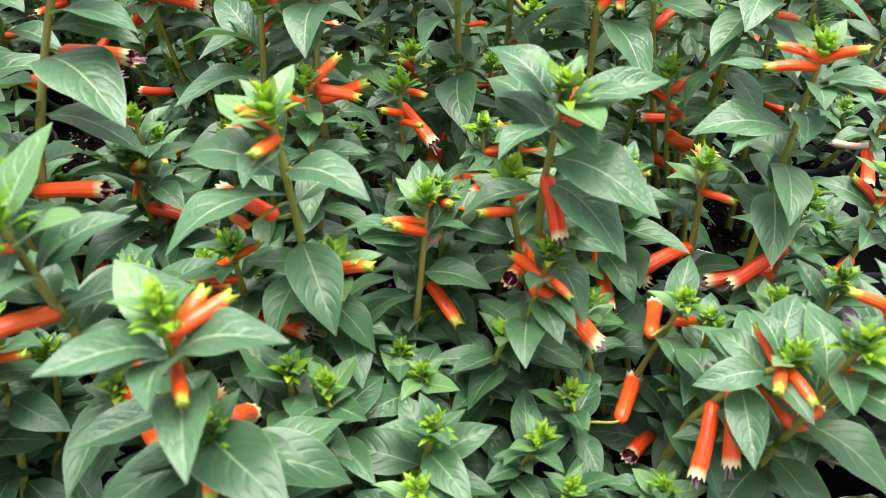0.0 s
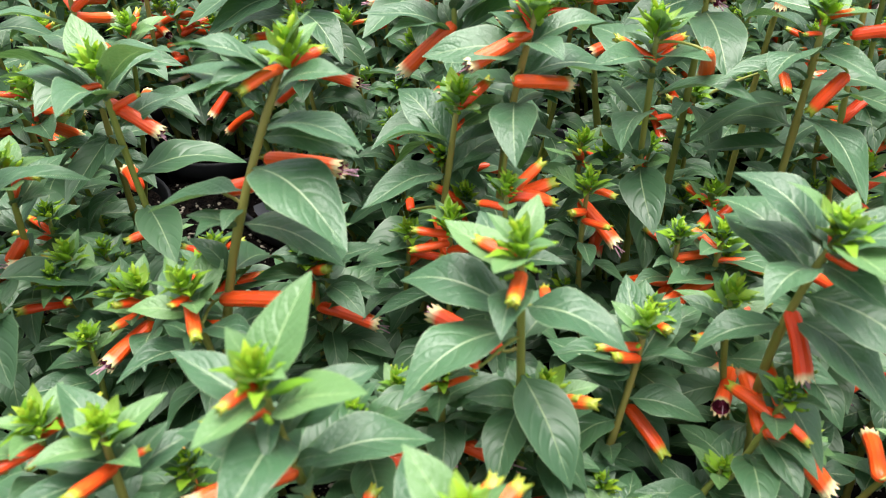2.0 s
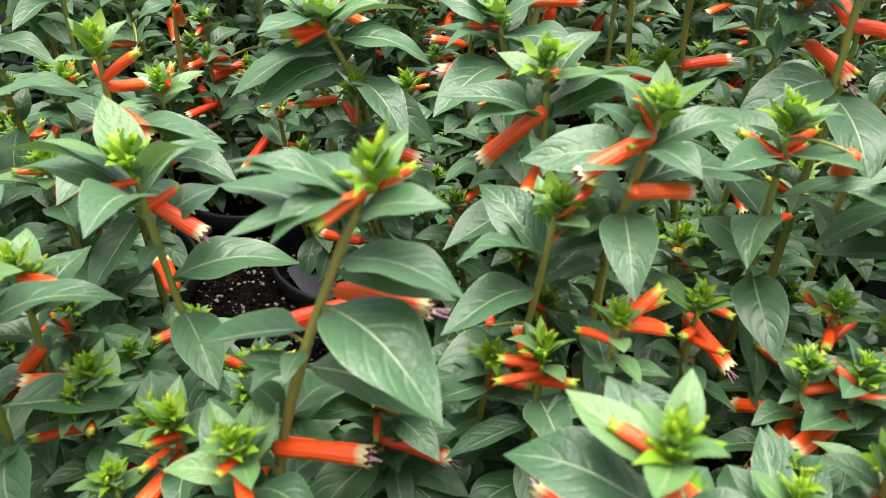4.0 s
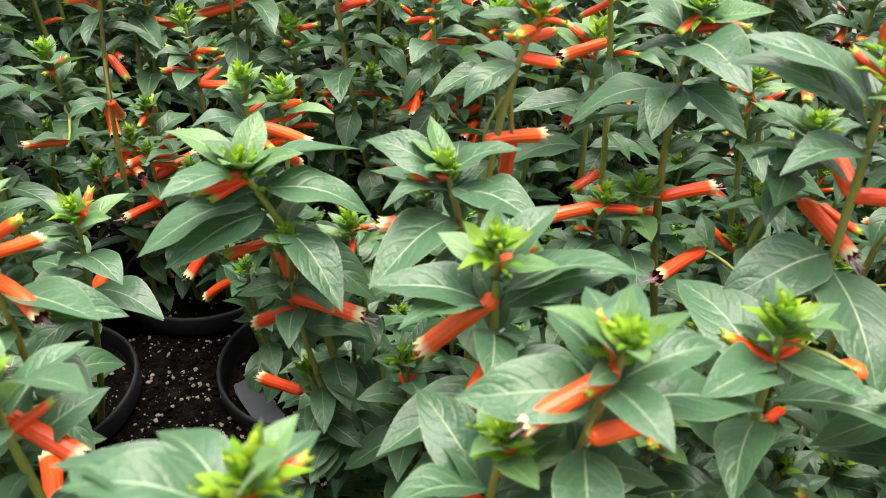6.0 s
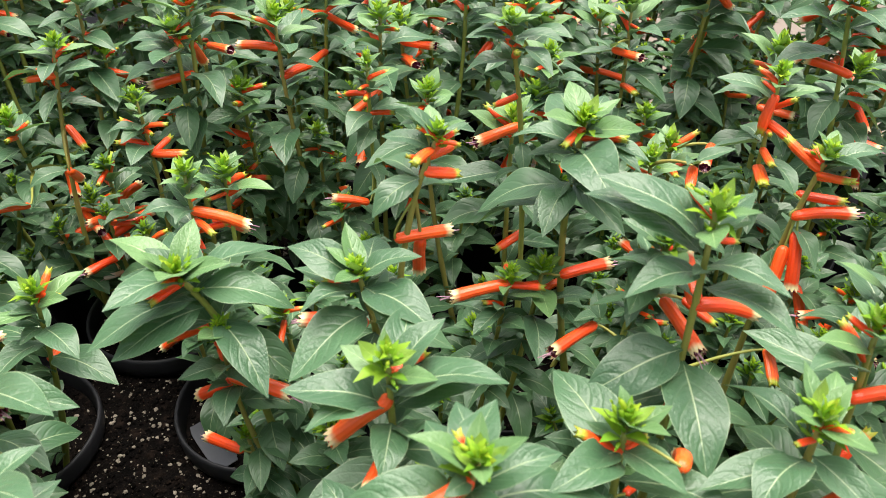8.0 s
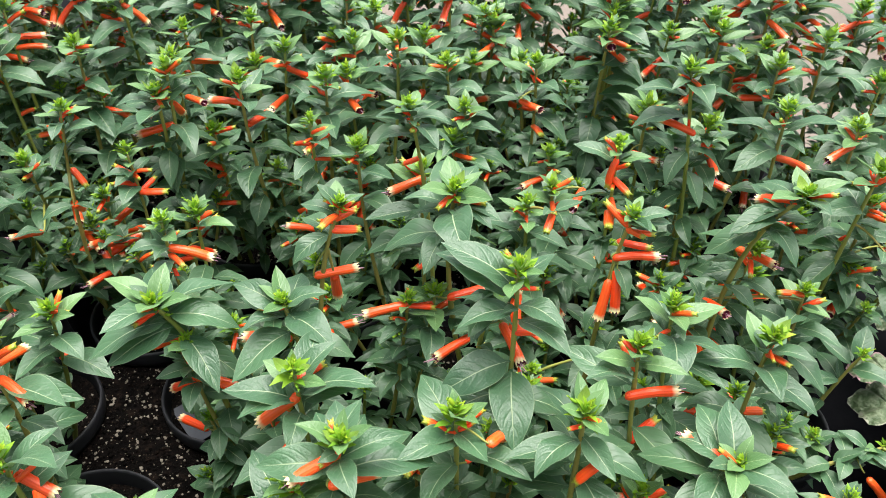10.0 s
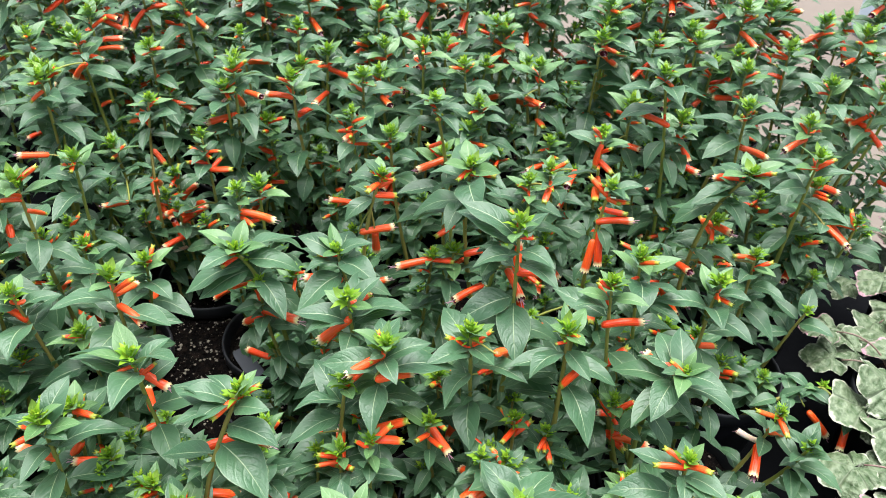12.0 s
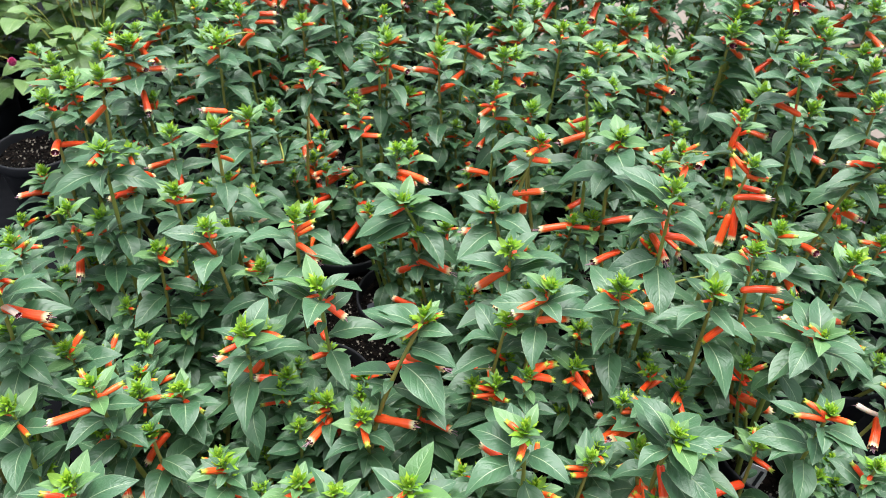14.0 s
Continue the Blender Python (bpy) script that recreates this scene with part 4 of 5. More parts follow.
firecracker((-0.300, 0.495), [(-0.185, 0.439, 0.366, 0.89), (-0.277, 0.489, 0.350, 0.85), (-0.282, 0.540, 0.437, 1.05), (-0.271, 0.404, 0.495, 1.04)],
            [(-0.263, 0.420, 0.442, -0.295, 0.401, 0.456), (-0.334, 0.522, 0.450, -0.308, 0.539, 0.441)],
            [(-0.256, 0.363, 0.410), (-0.289, 0.503, 0.358), (-0.136, 0.414, 0.300), (-0.145, 0.430, 0.285)], seed=13, fill=11, wild=0)
firecracker((-0.195, 0.663), [(-0.152, 0.607, 0.431, 0.70), (-0.215, 0.630, 0.466, 0.70, -0.240, 0.620, 0.321), (-0.293, 0.666, 0.384, 0.96), (-0.131, 0.670, 0.464, 1.03, -0.131, 0.670, 0.347)],
            [(-0.230, 0.634, 0.339, -0.222, 0.606, 0.363), (-0.222, 0.611, 0.305), (-0.121, 0.707, 0.419), (-0.122, 0.612, 0.376, -0.151, 0.633, 0.380), (-0.211, 0.623, 0.375, -0.228, 0.637, 0.390), (-0.237, 0.631, 0.321, -0.249, 0.656, 0.335), (-0.219, 0.621, 0.288, -0.245, 0.650, 0.294), (-0.291, 0.585, 0.336, -0.264, 0.602, 0.331)],
            [], seed=14, fill=11, wild=1)
firecracker((-0.090, 0.831), [(-0.132, 0.744, 0.471, 1.02), (-0.064, 0.865, 0.469, 1.04), (-0.058, 0.826, 0.428, 1.00)],
            [(-0.096, 0.714, 0.427, -0.135, 0.700, 0.418)],
            [], seed=15, fill=9, wild=3)
firecracker((0.015, 0.999), [],
            [],
            [], seed=16, fill=7, wild=7, far=True)
firecracker((0.120, 1.167), [],
            [],
            [], seed=17, fill=7, wild=7, far=True)
firecracker((-0.385, 0.026), [(-0.390, 0.113, 0.360, 0.93), (-0.273, 0.015, 0.400, 1.01)],
            [],
            [], seed=18, fill=14, wild=0)
firecracker((-0.280, 0.194), [(-0.185, 0.182, 0.410, 1.00), (-0.258, 0.173, 0.329, 0.87), (-0.292, 0.160, 0.339, 0.88), (-0.330, 0.252, 0.313, 0.78), (-0.305, 0.116, 0.395, 0.91), (-0.387, 0.204, 0.341, 0.87), (-0.187, 0.228, 0.370, 0.91)],
            [(-0.297, 0.142, 0.249, -0.277, 0.161, 0.274), (-0.344, 0.098, 0.360)],
            [(-0.206, 0.186, 0.404), (-0.215, 0.171, 0.368), (-0.236, 0.126, 0.322), (-0.332, 0.210, 0.330), (-0.342, 0.122, 0.367), (-0.118, 0.201, 0.373), (-0.226, 0.193, 0.395), (-0.194, 0.142, 0.377), (-0.173, 0.222, 0.416)], seed=19, fill=14, wild=0)
firecracker((-0.180, 0.335), [(-0.170, 0.330, 0.436, 1.01), (-0.211, 0.319, 0.371, 0.88), (-0.132, 0.276, 0.295, 0.54), (-0.268, 0.326, 0.416, 0.99)],
            [(-0.153, 0.264, 0.288, -0.166, 0.282, 0.309), (-0.163, 0.359, 0.400, -0.171, 0.324, 0.412), (-0.284, 0.324, 0.409), (-0.143, 0.310, 0.390, -0.179, 0.298, 0.397)],
            [(-0.141, 0.260, 0.304), (-0.227, 0.339, 0.403), (-0.272, 0.293, 0.313), (-0.257, 0.271, 0.380), (-0.114, 0.308, 0.390), (-0.123, 0.318, 0.380), (-0.221, 0.302, 0.418), (-0.109, 0.323, 0.381), (-0.312, 0.311, 0.415), (-0.239, 0.357, 0.386), (-0.273, 0.288, 0.360)], seed=20, fill=11, wild=0)
firecracker((-0.070, 0.530), [(-0.080, 0.475, 0.438, 0.70), (-0.074, 0.545, 0.399, 0.96), (-0.050, 0.439, 0.240, 0.60)],
            [(-0.069, 0.555, 0.336, -0.085, 0.532, 0.361)],
            [], seed=21, fill=11, wild=0)
firecracker((0.035, 0.698), [(-0.049, 0.695, 0.467, 1.09), (0.034, 0.630, 0.450, 0.70), (-0.023, 0.707, 0.346, 0.84), (0.043, 0.715, 0.461, 1.03), (0.123, 0.748, 0.489, 1.05)],
            [(0.013, 0.642, 0.415, 0.025, 0.607, 0.419), (-0.001, 0.607, 0.332, 0.031, 0.610, 0.325)],
            [], seed=22, fill=14, wild=0)
firecracker((0.140, 0.866), [(0.154, 0.781, 0.480, 1.02), (0.066, 0.834, 0.453, 1.02), (0.089, 0.907, 0.465, 1.05), (0.035, 0.901, 0.430, 1.00)],
            [],
            [], seed=23, fill=8, wild=5, far=True)
firecracker((0.245, 1.034), [],
            [],
            [], seed=24, fill=7, wild=7, far=True)
firecracker((0.350, 1.202), [],
            [],
            [], seed=25, fill=7, wild=7, far=True)
firecracker((-0.155, 0.061), [(-0.077, 0.052, 0.359, 0.84), (-0.140, 0.166, 0.297, 0.76), (-0.205, 0.117, 0.303, 0.76), (-0.115, 0.072, 0.340, 0.87)],
            [],
            [(-0.131, 0.146, 0.283), (-0.104, 0.079, 0.355)], seed=26, fill=14, wild=0)
firecracker((-0.050, 0.229), [(-0.015, 0.174, 0.449, 1.07, -0.076, 0.149, 0.313), (0.059, 0.229, 0.400, 0.98), (0.031, 0.209, 0.329, 0.61), (-0.015, 0.196, 0.348, 0.61), (-0.127, 0.243, 0.418, 1.01), (-0.162, 0.214, 0.316, 0.79), (-0.113, 0.181, 0.318, 0.81), (-0.070, 0.136, 0.355, 0.86), (-0.030, 0.265, 0.300, 0.65), (-0.113, 0.258, 0.270, 0.65), (-0.129, 0.217, 0.270, 0.65)],
            [(0.004, 0.166, 0.396, -0.032, 0.176, 0.397), (-0.073, 0.125, 0.353, -0.072, 0.141, 0.349), (-0.144, 0.280, 0.331, -0.162, 0.285, 0.335), (0.031, 0.243, 0.329, 0.032, 0.227, 0.332), (-0.020, 0.193, 0.376, -0.053, 0.172, 0.383), (-0.103, 0.243, 0.376, -0.130, 0.250, 0.392), (-0.021, 0.148, 0.334, -0.061, 0.156, 0.330), (-0.195, 0.211, 0.311, -0.164, 0.206, 0.340)],
            [(-0.001, 0.183, 0.322), (-0.075, 0.199, 0.431), (0.007, 0.198, 0.354), (-0.191, 0.251, 0.407), (-0.102, 0.112, 0.318), (-0.103, 0.180, 0.324), (-0.079, 0.226, 0.427), (-0.102, 0.273, 0.409), (-0.092, 0.171, 0.370), (0.002, 0.153, 0.350), (-0.125, 0.170, 0.420), (0.013, 0.157, 0.407), (-0.004, 0.168, 0.340), (0.014, 0.211, 0.381), (-0.061, 0.169, 0.451), (0.011, 0.159, 0.444), (-0.046, 0.149, 0.436), (-0.159, 0.231, 0.431), (-0.127, 0.220, 0.371), (-0.047, 0.199, 0.440), (-0.001, 0.209, 0.428), (-0.182, 0.238, 0.422), (-0.099, 0.271, 0.385), (-0.145, 0.270, 0.434), (-0.125, 0.214, 0.406), (-0.067, 0.179, 0.450), (0.016, 0.146, 0.416), (0.009, 0.122, 0.383)], seed=27, fill=14, wild=0)
firecracker((0.055, 0.397), [(0.059, 0.292, 0.440, 1.03), (0.040, 0.370, 0.433, 0.98, 0.059, 0.359, 0.365), (0.086, 0.410, 0.496, 0.70, 0.055, 0.404, 0.422), (-0.061, 0.371, 0.432, 1.07, -0.029, 0.381, 0.375), (0.160, 0.442, 0.379, 0.90), (-0.042, 0.367, 0.394, 0.70), (-0.013, 0.404, 0.379, 0.68), (-0.040, 0.369, 0.299, 0.58), (0.136, 0.431, 0.380, 0.70)],
            [(0.099, 0.419, 0.467, 0.077, 0.411, 0.475), (0.075, 0.425, 0.391, 0.076, 0.411, 0.425), (0.096, 0.423, 0.369, 0.108, 0.406, 0.401), (-0.076, 0.393, 0.270), (0.207, 0.450, 0.375, 0.171, 0.435, 0.377), (0.007, 0.362, 0.405, 0.045, 0.359, 0.405), (-0.079, 0.378, 0.377, -0.058, 0.394, 0.374), (0.094, 0.420, 0.426, 0.061, 0.404, 0.431)],
            [(-0.054, 0.358, 0.393), (-0.110, 0.389, 0.363), (0.152, 0.391, 0.336), (0.003, 0.323, 0.397), (0.000, 0.383, 0.440), (0.010, 0.344, 0.425), (0.077, 0.371, 0.442), (-0.020, 0.359, 0.345), (0.043, 0.324, 0.380), (0.010, 0.261, 0.350), (-0.093, 0.374, 0.423), (-0.004, 0.400, 0.429), (-0.098, 0.345, 0.393), (-0.046, 0.344, 0.408), (-0.011, 0.329, 0.377), (-0.081, 0.428, 0.420), (0.007, 0.293, 0.423), (0.117, 0.284, 0.431), (0.088, 0.317, 0.444), (0.020, 0.272, 0.413), (0.002, 0.374, 0.403), (0.070, 0.350, 0.426), (0.032, 0.398, 0.448), (0.113, 0.298, 0.422), (0.054, 0.255, 0.400), (-0.110, 0.346, 0.397), (-0.016, 0.343, 0.364), (-0.101, 0.386, 0.416)], seed=28, fill=11, wild=0)
firecracker((0.160, 0.565), [(0.149, 0.560, 0.433, 1.02), (0.138, 0.528, 0.519, 0.70, 0.161, 0.531, 0.400), (0.084, 0.603, 0.436, 0.99)],
            [(0.131, 0.539, 0.453, 0.152, 0.552, 0.464), (0.117, 0.525, 0.430, 0.155, 0.548, 0.433), (0.139, 0.548, 0.315, 0.164, 0.563, 0.323)],
            [], seed=29, fill=14, wild=0)
firecracker((0.265, 0.733), [(0.198, 0.691, 0.433, 0.98), (0.179, 0.735, 0.467, 1.02), (0.301, 0.706, 0.365, 0.86), (0.285, 0.757, 0.456, 1.01)],
            [(0.285, 0.698, 0.424, 0.265, 0.727, 0.421), (0.294, 0.724, 0.375, 0.258, 0.729, 0.373)],
            [], seed=30, fill=9, wild=1)
firecracker((0.370, 0.901), [(0.384, 0.812, 0.494, 1.01)],
            [(0.395, 0.863, 0.363, 0.397, 0.844, 0.396)],
            [(0.386, 0.779, 0.451), (0.323, 0.818, 0.457)], seed=31, fill=8, wild=7, far=True)
firecracker((0.475, 1.069), [],
            [],
            [], seed=32, fill=8, wild=7, far=True)
firecracker((0.580, 1.237), [],
            [],
            [], seed=33, fill=8, wild=7, far=True)
firecracker((0.075, 0.096), [(0.051, -0.006, 0.385, 0.96), (0.077, 0.099, 0.401, 0.92, 0.085, 0.102, 0.253), (-0.013, 0.039, 0.398, 1.00), (0.093, 0.104, 0.315, 0.82), (0.142, 0.127, 0.332, 0.84), (0.054, 0.198, 0.344, 0.88), (0.082, 0.190, 0.368, 0.63), (0.181, 0.095, 0.264, 0.75, 0.156, 0.097, 0.178), (0.090, 0.049, 0.284, 0.80), (0.135, 0.079, 0.253, 0.71, 0.115, 0.078, 0.216), (0.194, 0.051, 0.231, 0.64), (0.054, 0.026, 0.267, 0.74), (0.129, 0.013, 0.250, 0.70), (0.129, 0.039, 0.220, 0.62), (0.025, 0.123, 0.300, 0.62)],
            [(0.090, 0.113, 0.368, 0.089, 0.097, 0.370), (0.052, 0.099, 0.347, 0.061, 0.086, 0.350), (0.043, 0.124, 0.345, 0.071, 0.100, 0.345), (0.109, 0.203, 0.350, 0.085, 0.197, 0.360), (0.059, 0.026, 0.296, 0.061, 0.001, 0.324), (0.156, 0.104, 0.263, 0.142, 0.130, 0.272), (0.048, 0.241, 0.317, 0.052, 0.207, 0.314)],
            [(0.029, 0.123, 0.363), (0.068, 0.066, 0.382), (0.105, 0.122, 0.314), (0.168, 0.157, 0.321), (0.139, 0.163, 0.332), (0.164, 0.113, 0.320), (0.174, 0.110, 0.282), (0.043, 0.056, 0.342), (0.126, 0.087, 0.257), (0.170, 0.077, 0.194), (0.192, 0.096, 0.230), (0.227, 0.077, 0.213), (0.202, 0.031, 0.228), (0.201, 0.090, 0.255), (0.149, 0.078, 0.252), (0.199, 0.123, 0.265), (0.071, 0.084, 0.276), (0.103, 0.068, 0.283), (0.109, 0.031, 0.280), (0.073, 0.028, 0.282), (0.116, 0.077, 0.256), (0.019, -0.029, 0.384), (0.091, -0.011, 0.374), (0.051, -0.037, 0.374), (0.059, -0.047, 0.352), (0.117, 0.073, 0.368), (0.030, 0.063, 0.351), (0.002, 0.072, 0.413), (0.023, 0.063, 0.375), (-0.048, 0.059, 0.388), (0.032, 0.041, 0.356), (0.140, 0.096, 0.248)], seed=34, fill=14, wild=0)
firecracker((0.180, 0.264), [(0.097, 0.229, 0.445, 1.06, 0.070, 0.237, 0.310), (0.170, 0.269, 0.421, 1.04), (0.205, 0.352, 0.463, 0.62, 0.183, 0.361, 0.371), (0.133, 0.231, 0.345, 0.60), (0.142, 0.296, 0.334, 0.81), (0.215, 0.252, 0.320, 0.78), (0.256, 0.260, 0.430, 1.05, 0.257, 0.256, 0.309), (0.214, 0.328, 0.499, 1.08), (0.205, 0.350, 0.300, 0.62)],
            [(0.063, 0.217, 0.422), (0.148, 0.225, 0.338, 0.136, 0.237, 0.336), (0.191, 0.282, 0.358, 0.179, 0.272, 0.362), (0.204, 0.275, 0.387, 0.192, 0.250, 0.412), (0.245, 0.256, 0.418, 0.243, 0.240, 0.418), (0.151, 0.222, 0.307, 0.132, 0.243, 0.324), (0.221, 0.319, 0.415, 0.209, 0.352, 0.425), (0.242, 0.350, 0.407, 0.225, 0.362, 0.416), (0.117, 0.237, 0.402, 0.087, 0.220, 0.412), (0.252, 0.241, 0.379, 0.266, 0.240, 0.402), (0.218, 0.259, 0.284, 0.220, 0.227, 0.299), (0.203, 0.269, 0.317, 0.227, 0.231, 0.328), (0.114, 0.228, 0.348, 0.085, 0.227, 0.338)],
            [(0.148, 0.325, 0.400), (0.165, 0.312, 0.365), (0.093, 0.241, 0.355), (0.275, 0.196, 0.346), (0.041, 0.228, 0.422), (0.143, 0.281, 0.389), (0.087, 0.204, 0.378), (0.146, 0.223, 0.368), (0.209, 0.257, 0.390), (0.215, 0.267, 0.287), (0.221, 0.227, 0.403), (0.153, 0.357, 0.491), (0.129, 0.239, 0.412), (0.105, 0.196, 0.432), (0.107, 0.264, 0.444), (0.077, 0.264, 0.432), (0.158, 0.304, 0.399), (0.185, 0.252, 0.430), (0.168, 0.247, 0.397), (0.191, 0.235, 0.413), (0.091, 0.266, 0.441), (0.248, 0.286, 0.455), (0.165, 0.334, 0.358), (0.202, 0.246, 0.396), (0.084, 0.182, 0.384), (0.138, 0.251, 0.409), (0.274, 0.223, 0.406), (0.221, 0.236, 0.387), (0.161, 0.351, 0.505), (0.245, 0.296, 0.472), (0.244, 0.353, 0.493)], seed=35, fill=14, wild=0)
firecracker((0.285, 0.432), [(0.176, 0.444, 0.487, 1.10, 0.162, 0.447, 0.372), (0.249, 0.414, 0.304, 0.58), (0.318, 0.420, 0.476, 0.70, 0.305, 0.425, 0.411), (0.249, 0.522, 0.418, 0.96), (0.326, 0.517, 0.486, 0.70), (0.238, 0.372, 0.330, 0.70)],
            [(0.312, 0.402, 0.389, 0.294, 0.434, 0.388), (0.339, 0.420, 0.443, 0.312, 0.430, 0.443), (0.300, 0.405, 0.378, 0.267, 0.417, 0.387), (0.320, 0.485, 0.415, 0.303, 0.518, 0.415), (0.320, 0.511, 0.442, 0.311, 0.493, 0.473), (0.310, 0.379, 0.324, 0.313, 0.404, 0.333), (0.259, 0.467, 0.424, 0.267, 0.487, 0.430), (0.338, 0.497, 0.443, 0.322, 0.521, 0.451), (0.345, 0.417, 0.436, 0.308, 0.420, 0.433), (0.158, 0.380, 0.358, 0.191, 0.405, 0.359)],
            [(0.168, 0.427, 0.453), (0.114, 0.458, 0.402), (0.159, 0.428, 0.422), (0.187, 0.362, 0.469), (0.205, 0.412, 0.469), (0.148, 0.406, 0.430), (0.132, 0.448, 0.475), (0.319, 0.546, 0.430), (0.146, 0.419, 0.427), (0.212, 0.421, 0.471), (0.285, 0.507, 0.432), (0.283, 0.534, 0.478)], seed=36, fill=14, wild=0)
firecracker((0.390, 0.600), [(0.283, 0.579, 0.399, 1.00), (0.394, 0.659, 0.451, 1.08), (0.414, 0.614, 0.512, 1.05, 0.443, 0.602, 0.333), (0.454, 0.632, 0.442, 1.04), (0.468, 0.490, 0.385, 0.85)],
            [(0.396, 0.618, 0.455, 0.426, 0.597, 0.449), (0.424, 0.609, 0.445, 0.396, 0.619, 0.456), (0.405, 0.624, 0.400, 0.379, 0.642, 0.401), (0.297, 0.536, 0.400, 0.313, 0.569, 0.402), (0.483, 0.475, 0.376, 0.456, 0.510, 0.371)],
            [(0.363, 0.608, 0.447), (0.379, 0.641, 0.505)], seed=37, fill=14, wild=0)
firecracker((0.495, 0.768), [(0.505, 0.810, 0.490, 1.02), (0.580, 0.767, 0.448, 1.02)],
            [],
            [], seed=38, fill=9, wild=3)
firecracker((0.600, 0.936), [],
            [],
            [], seed=39, fill=8, wild=7, far=True)
firecracker((0.705, 1.104), [],
            [],
            [], seed=40, fill=8, wild=7, far=True)
firecracker((0.305, 0.131), [(0.204, 0.107, 0.398, 0.95, 0.189, 0.122, 0.296), (0.232, 0.173, 0.264, 0.74), (0.235, 0.135, 0.247, 0.68), (0.274, 0.095, 0.279, 0.70, 0.246, 0.106, 0.164), (0.322, 0.205, 0.292, 0.75), (0.343, 0.152, 0.389, 0.90), (0.187, 0.144, 0.331, 0.85), (0.418, 0.164, 0.306, 0.80), (0.294, 0.025, 0.306, 0.78, 0.259, 0.045, 0.258), (0.259, 0.039, 0.200, 0.58), (0.368, 0.062, 0.250, 0.69), (0.250, 0.022, 0.220, 0.62), (0.226, 0.108, 0.270, 0.60), (0.213, 0.072, 0.238, 0.62), (0.205, 0.030, 0.215, 0.58), (0.330, 0.101, 0.270, 0.62), (0.309, 0.177, 0.310, 0.62), (0.361, 0.151, 0.300, 0.62)],
            [(0.271, 0.123, 0.251, 0.257, 0.090, 0.260), (0.291, 0.097, 0.260, 0.273, 0.095, 0.261), (0.259, 0.103, 0.212, 0.241, 0.070, 0.216), (0.250, 0.068, 0.185, 0.272, 0.093, 0.169), (0.295, 0.013, 0.288, 0.293, 0.029, 0.285), (0.259, 0.014, 0.242), (0.276, 0.017, 0.246), (0.185, 0.120, 0.280, 0.207, 0.160, 0.268), (0.204, 0.095, 0.326, 0.202, 0.114, 0.351)],
            [(0.176, 0.163, 0.377), (0.348, 0.186, 0.377), (0.268, 0.154, 0.341), (0.340, 0.211, 0.224), (0.284, 0.010, 0.250), (0.229, 0.069, 0.330), (0.283, 0.054, 0.310), (0.174, 0.135, 0.384), (0.172, 0.086, 0.376), (0.231, 0.088, 0.401), (0.213, 0.076, 0.383), (0.242, 0.072, 0.352), (0.207, 0.100, 0.256), (0.245, 0.118, 0.293), (0.298, 0.077, 0.286), (0.289, 0.130, 0.280), (0.264, 0.062, 0.259), (0.270, -0.006, 0.275), (0.292, -0.003, 0.297), (0.301, 0.175, 0.374), (0.330, 0.121, 0.355), (0.356, 0.117, 0.375), (0.315, 0.168, 0.295), (0.181, 0.183, 0.358), (0.157, 0.108, 0.331), (0.172, 0.144, 0.401), (0.252, 0.114, 0.395), (0.298, 0.133, 0.341), (0.332, 0.120, 0.374), (0.367, 0.121, 0.381)], seed=41, fill=14, wild=0)
firecracker((0.410, 0.299), [(0.314, 0.268, 0.326, 0.87), (0.363, 0.240, 0.396, 0.99, 0.330, 0.251, 0.364), (0.302, 0.308, 0.445, 1.00), (0.339, 0.294, 0.281, 0.69), (0.341, 0.357, 0.437, 0.99), (0.419, 0.340, 0.418, 1.04), (0.420, 0.254, 0.223, 0.63)],
            [(0.385, 0.203, 0.189, 0.362, 0.179, 0.207), (0.341, 0.277, 0.234, 0.323, 0.300, 0.240), (0.437, 0.343, 0.326, 0.412, 0.365, 0.330), (0.334, 0.316, 0.353, 0.317, 0.330, 0.341), (0.337, 0.305, 0.398, 0.297, 0.299, 0.400), (0.308, 0.296, 0.276, 0.287, 0.316, 0.274)],
            [(0.349, 0.252, 0.405), (0.368, 0.287, 0.409), (0.358, 0.342, 0.392), (0.469, 0.335, 0.342), (0.447, 0.241, 0.316), (0.250, 0.343, 0.408), (0.321, 0.223, 0.344), (0.418, 0.198, 0.370), (0.330, 0.292, 0.416), (0.326, 0.269, 0.388), (0.383, 0.320, 0.382), (0.450, 0.299, 0.372), (0.443, 0.317, 0.413), (0.384, 0.331, 0.405)], seed=42, fill=6, wild=0)
firecracker((0.515, 0.467), [(0.537, 0.398, 0.218, 0.65), (0.514, 0.464, 0.353, 0.84), (0.477, 0.455, 0.470, 1.03, 0.429, 0.476, 0.402), (0.601, 0.461, 0.267, 0.73), (0.613, 0.392, 0.206, 0.64, 0.534, 0.366, 0.215)],
            [(0.430, 0.437, 0.349, 0.422, 0.472, 0.336), (0.617, 0.328, 0.167, 0.628, 0.349, 0.193), (0.611, 0.352, 0.164, 0.579, 0.366, 0.202)],
            [(0.551, 0.326, 0.179), (0.555, 0.408, 0.250), (0.545, 0.466, 0.287), (0.565, 0.501, 0.260), (0.632, 0.430, 0.249), (0.618, 0.495, 0.275), (0.573, 0.360, 0.136), (0.470, 0.423, 0.416), (0.423, 0.460, 0.420)], seed=43, fill=6, wild=0)
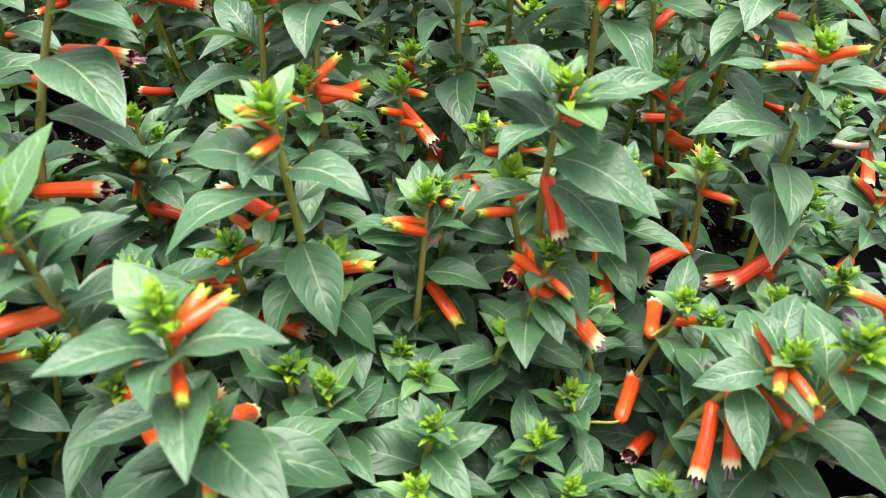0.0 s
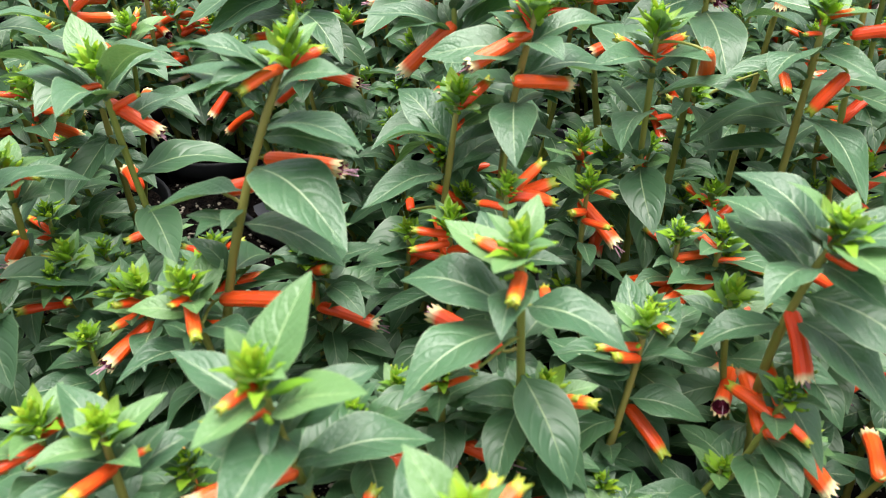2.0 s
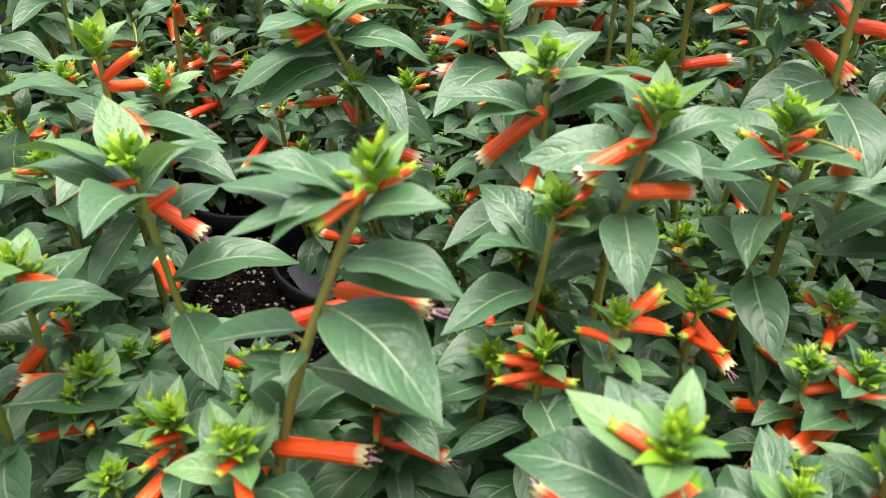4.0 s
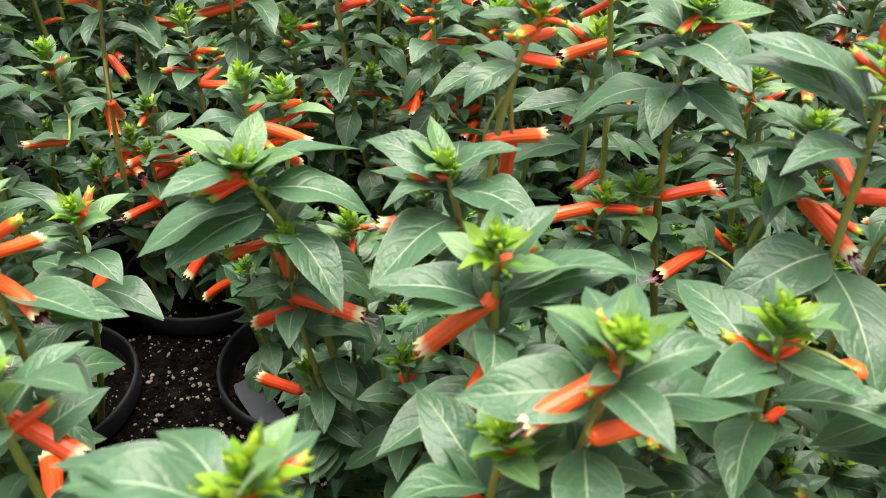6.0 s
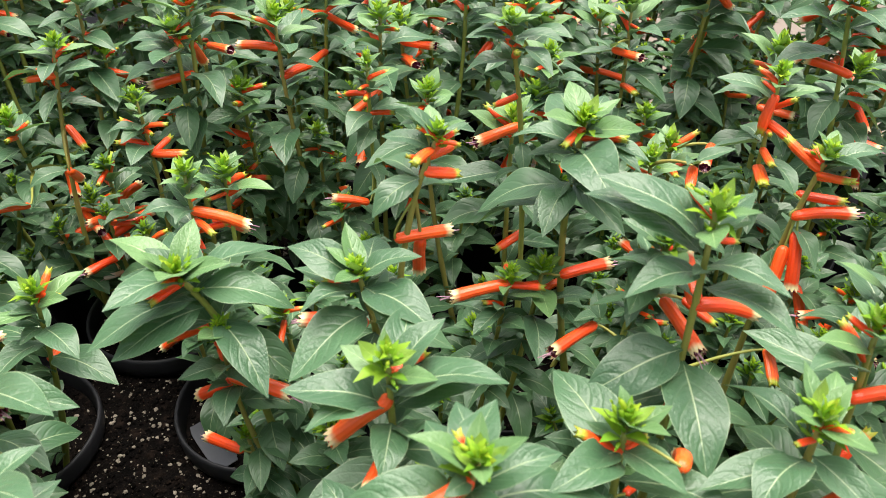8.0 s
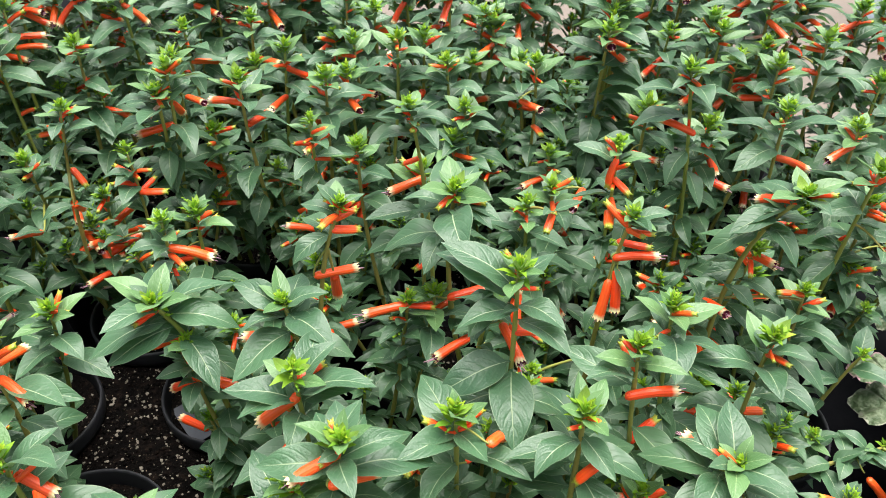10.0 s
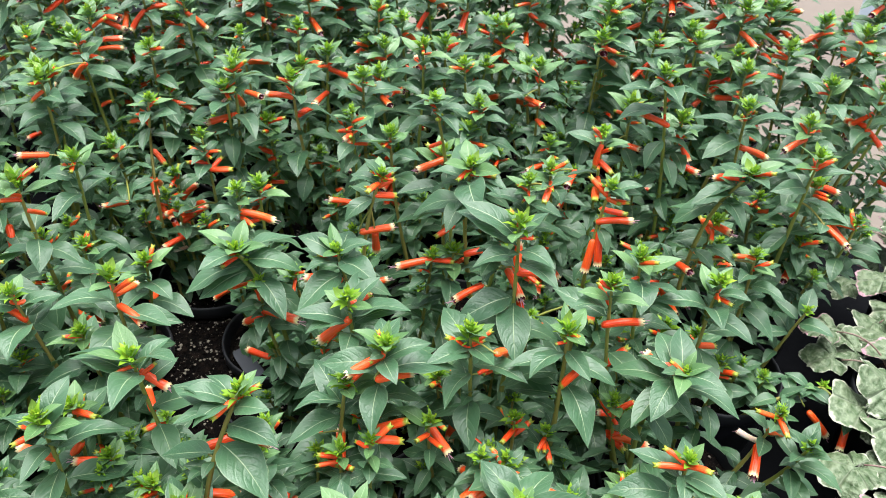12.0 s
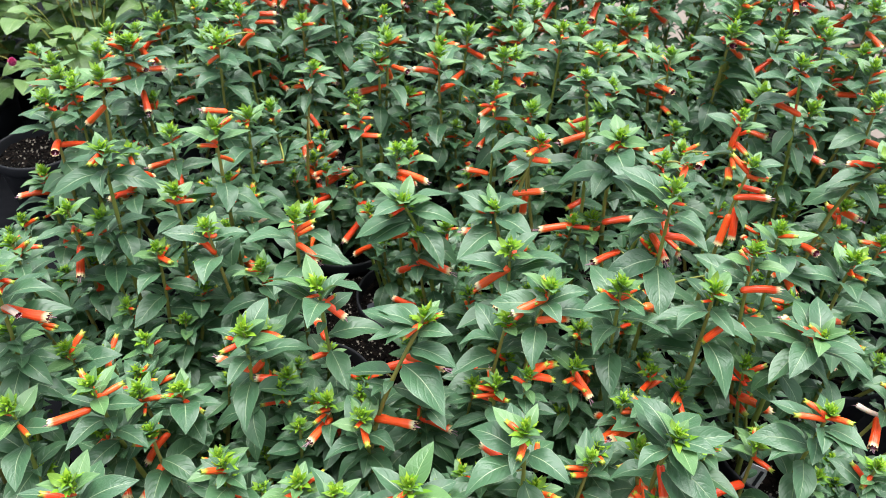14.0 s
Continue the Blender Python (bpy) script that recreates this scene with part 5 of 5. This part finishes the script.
firecracker((0.620, 0.635), [(0.535, 0.633, 0.458, 1.03), (0.638, 0.533, 0.264, 0.66), (0.592, 0.538, 0.442, 1.08), (0.619, 0.567, 0.386, 0.91), (0.656, 0.695, 0.402, 0.99), (0.638, 0.662, 0.420, 0.97)],
            [(0.591, 0.554, 0.343, 0.562, 0.535, 0.356), (0.649, 0.569, 0.370, 0.613, 0.574, 0.380), (0.684, 0.554, 0.291, 0.666, 0.581, 0.311), (0.622, 0.471, 0.360), (0.578, 0.635, 0.381, 0.539, 0.640, 0.395)],
            [(0.468, 0.659, 0.433), (0.590, 0.610, 0.449), (0.547, 0.597, 0.424)], seed=44, fill=14, wild=0)
firecracker((0.725, 0.803), [(0.796, 0.873, 0.460, 1.07)],
            [(0.757, 0.842, 0.420), (0.664, 0.913, 0.404, 0.632, 0.931, 0.409)],
            [], seed=45, fill=9, wild=4)
firecracker((0.830, 0.971), [(0.820, 0.979, 0.440, 1.07)],
            [],
            [], seed=46, fill=8, wild=6, far=True)
firecracker((-0.360, 1.400), [],
            [],
            [], seed=70, fill=7, wild=8, far=True)
firecracker((-0.130, 1.433), [],
            [],
            [], seed=71, fill=7, wild=8, far=True)
firecracker((-0.005, 1.300), [],
            [],
            [], seed=72, fill=7, wild=8, far=True)
firecracker((0.225, 1.335), [],
            [],
            [], seed=73, fill=7, wild=8, far=True)
firecracker((0.455, 1.370), [],
            [],
            [], seed=74, fill=7, wild=8, far=True)
firecracker((0.685, 1.405), [],
            [],
            [], seed=75, fill=7, wild=8, far=True)
firecracker((-0.829, 0.877), [(-0.773, 0.877, 0.356, 0.82, -0.748, 0.877, 0.210), (-0.733, 0.872, 0.312, 0.66, -0.748, 0.876, 0.225), (-0.800, 0.870, 0.240, 0.60, -0.765, 0.877, 0.200)],
            [(-0.754, 0.872, 0.326, -0.757, 0.880, 0.292), (-0.792, 0.868, 0.247, -0.768, 0.874, 0.228), (-0.826, 0.862, 0.236, -0.802, 0.868, 0.232)],
            [(-0.815, 0.860, 0.275), (-0.712, 0.862, 0.262), (-0.785, 0.850, 0.190)], seed=65, fill=0, wild=0, label="young firecracker plant with reddish leaning shoots in a black pot")

CLEAR.done()
for place, shoots, flowers, leaves, more in BED:
    grow(place, shoots, flowers, leaves, **more)
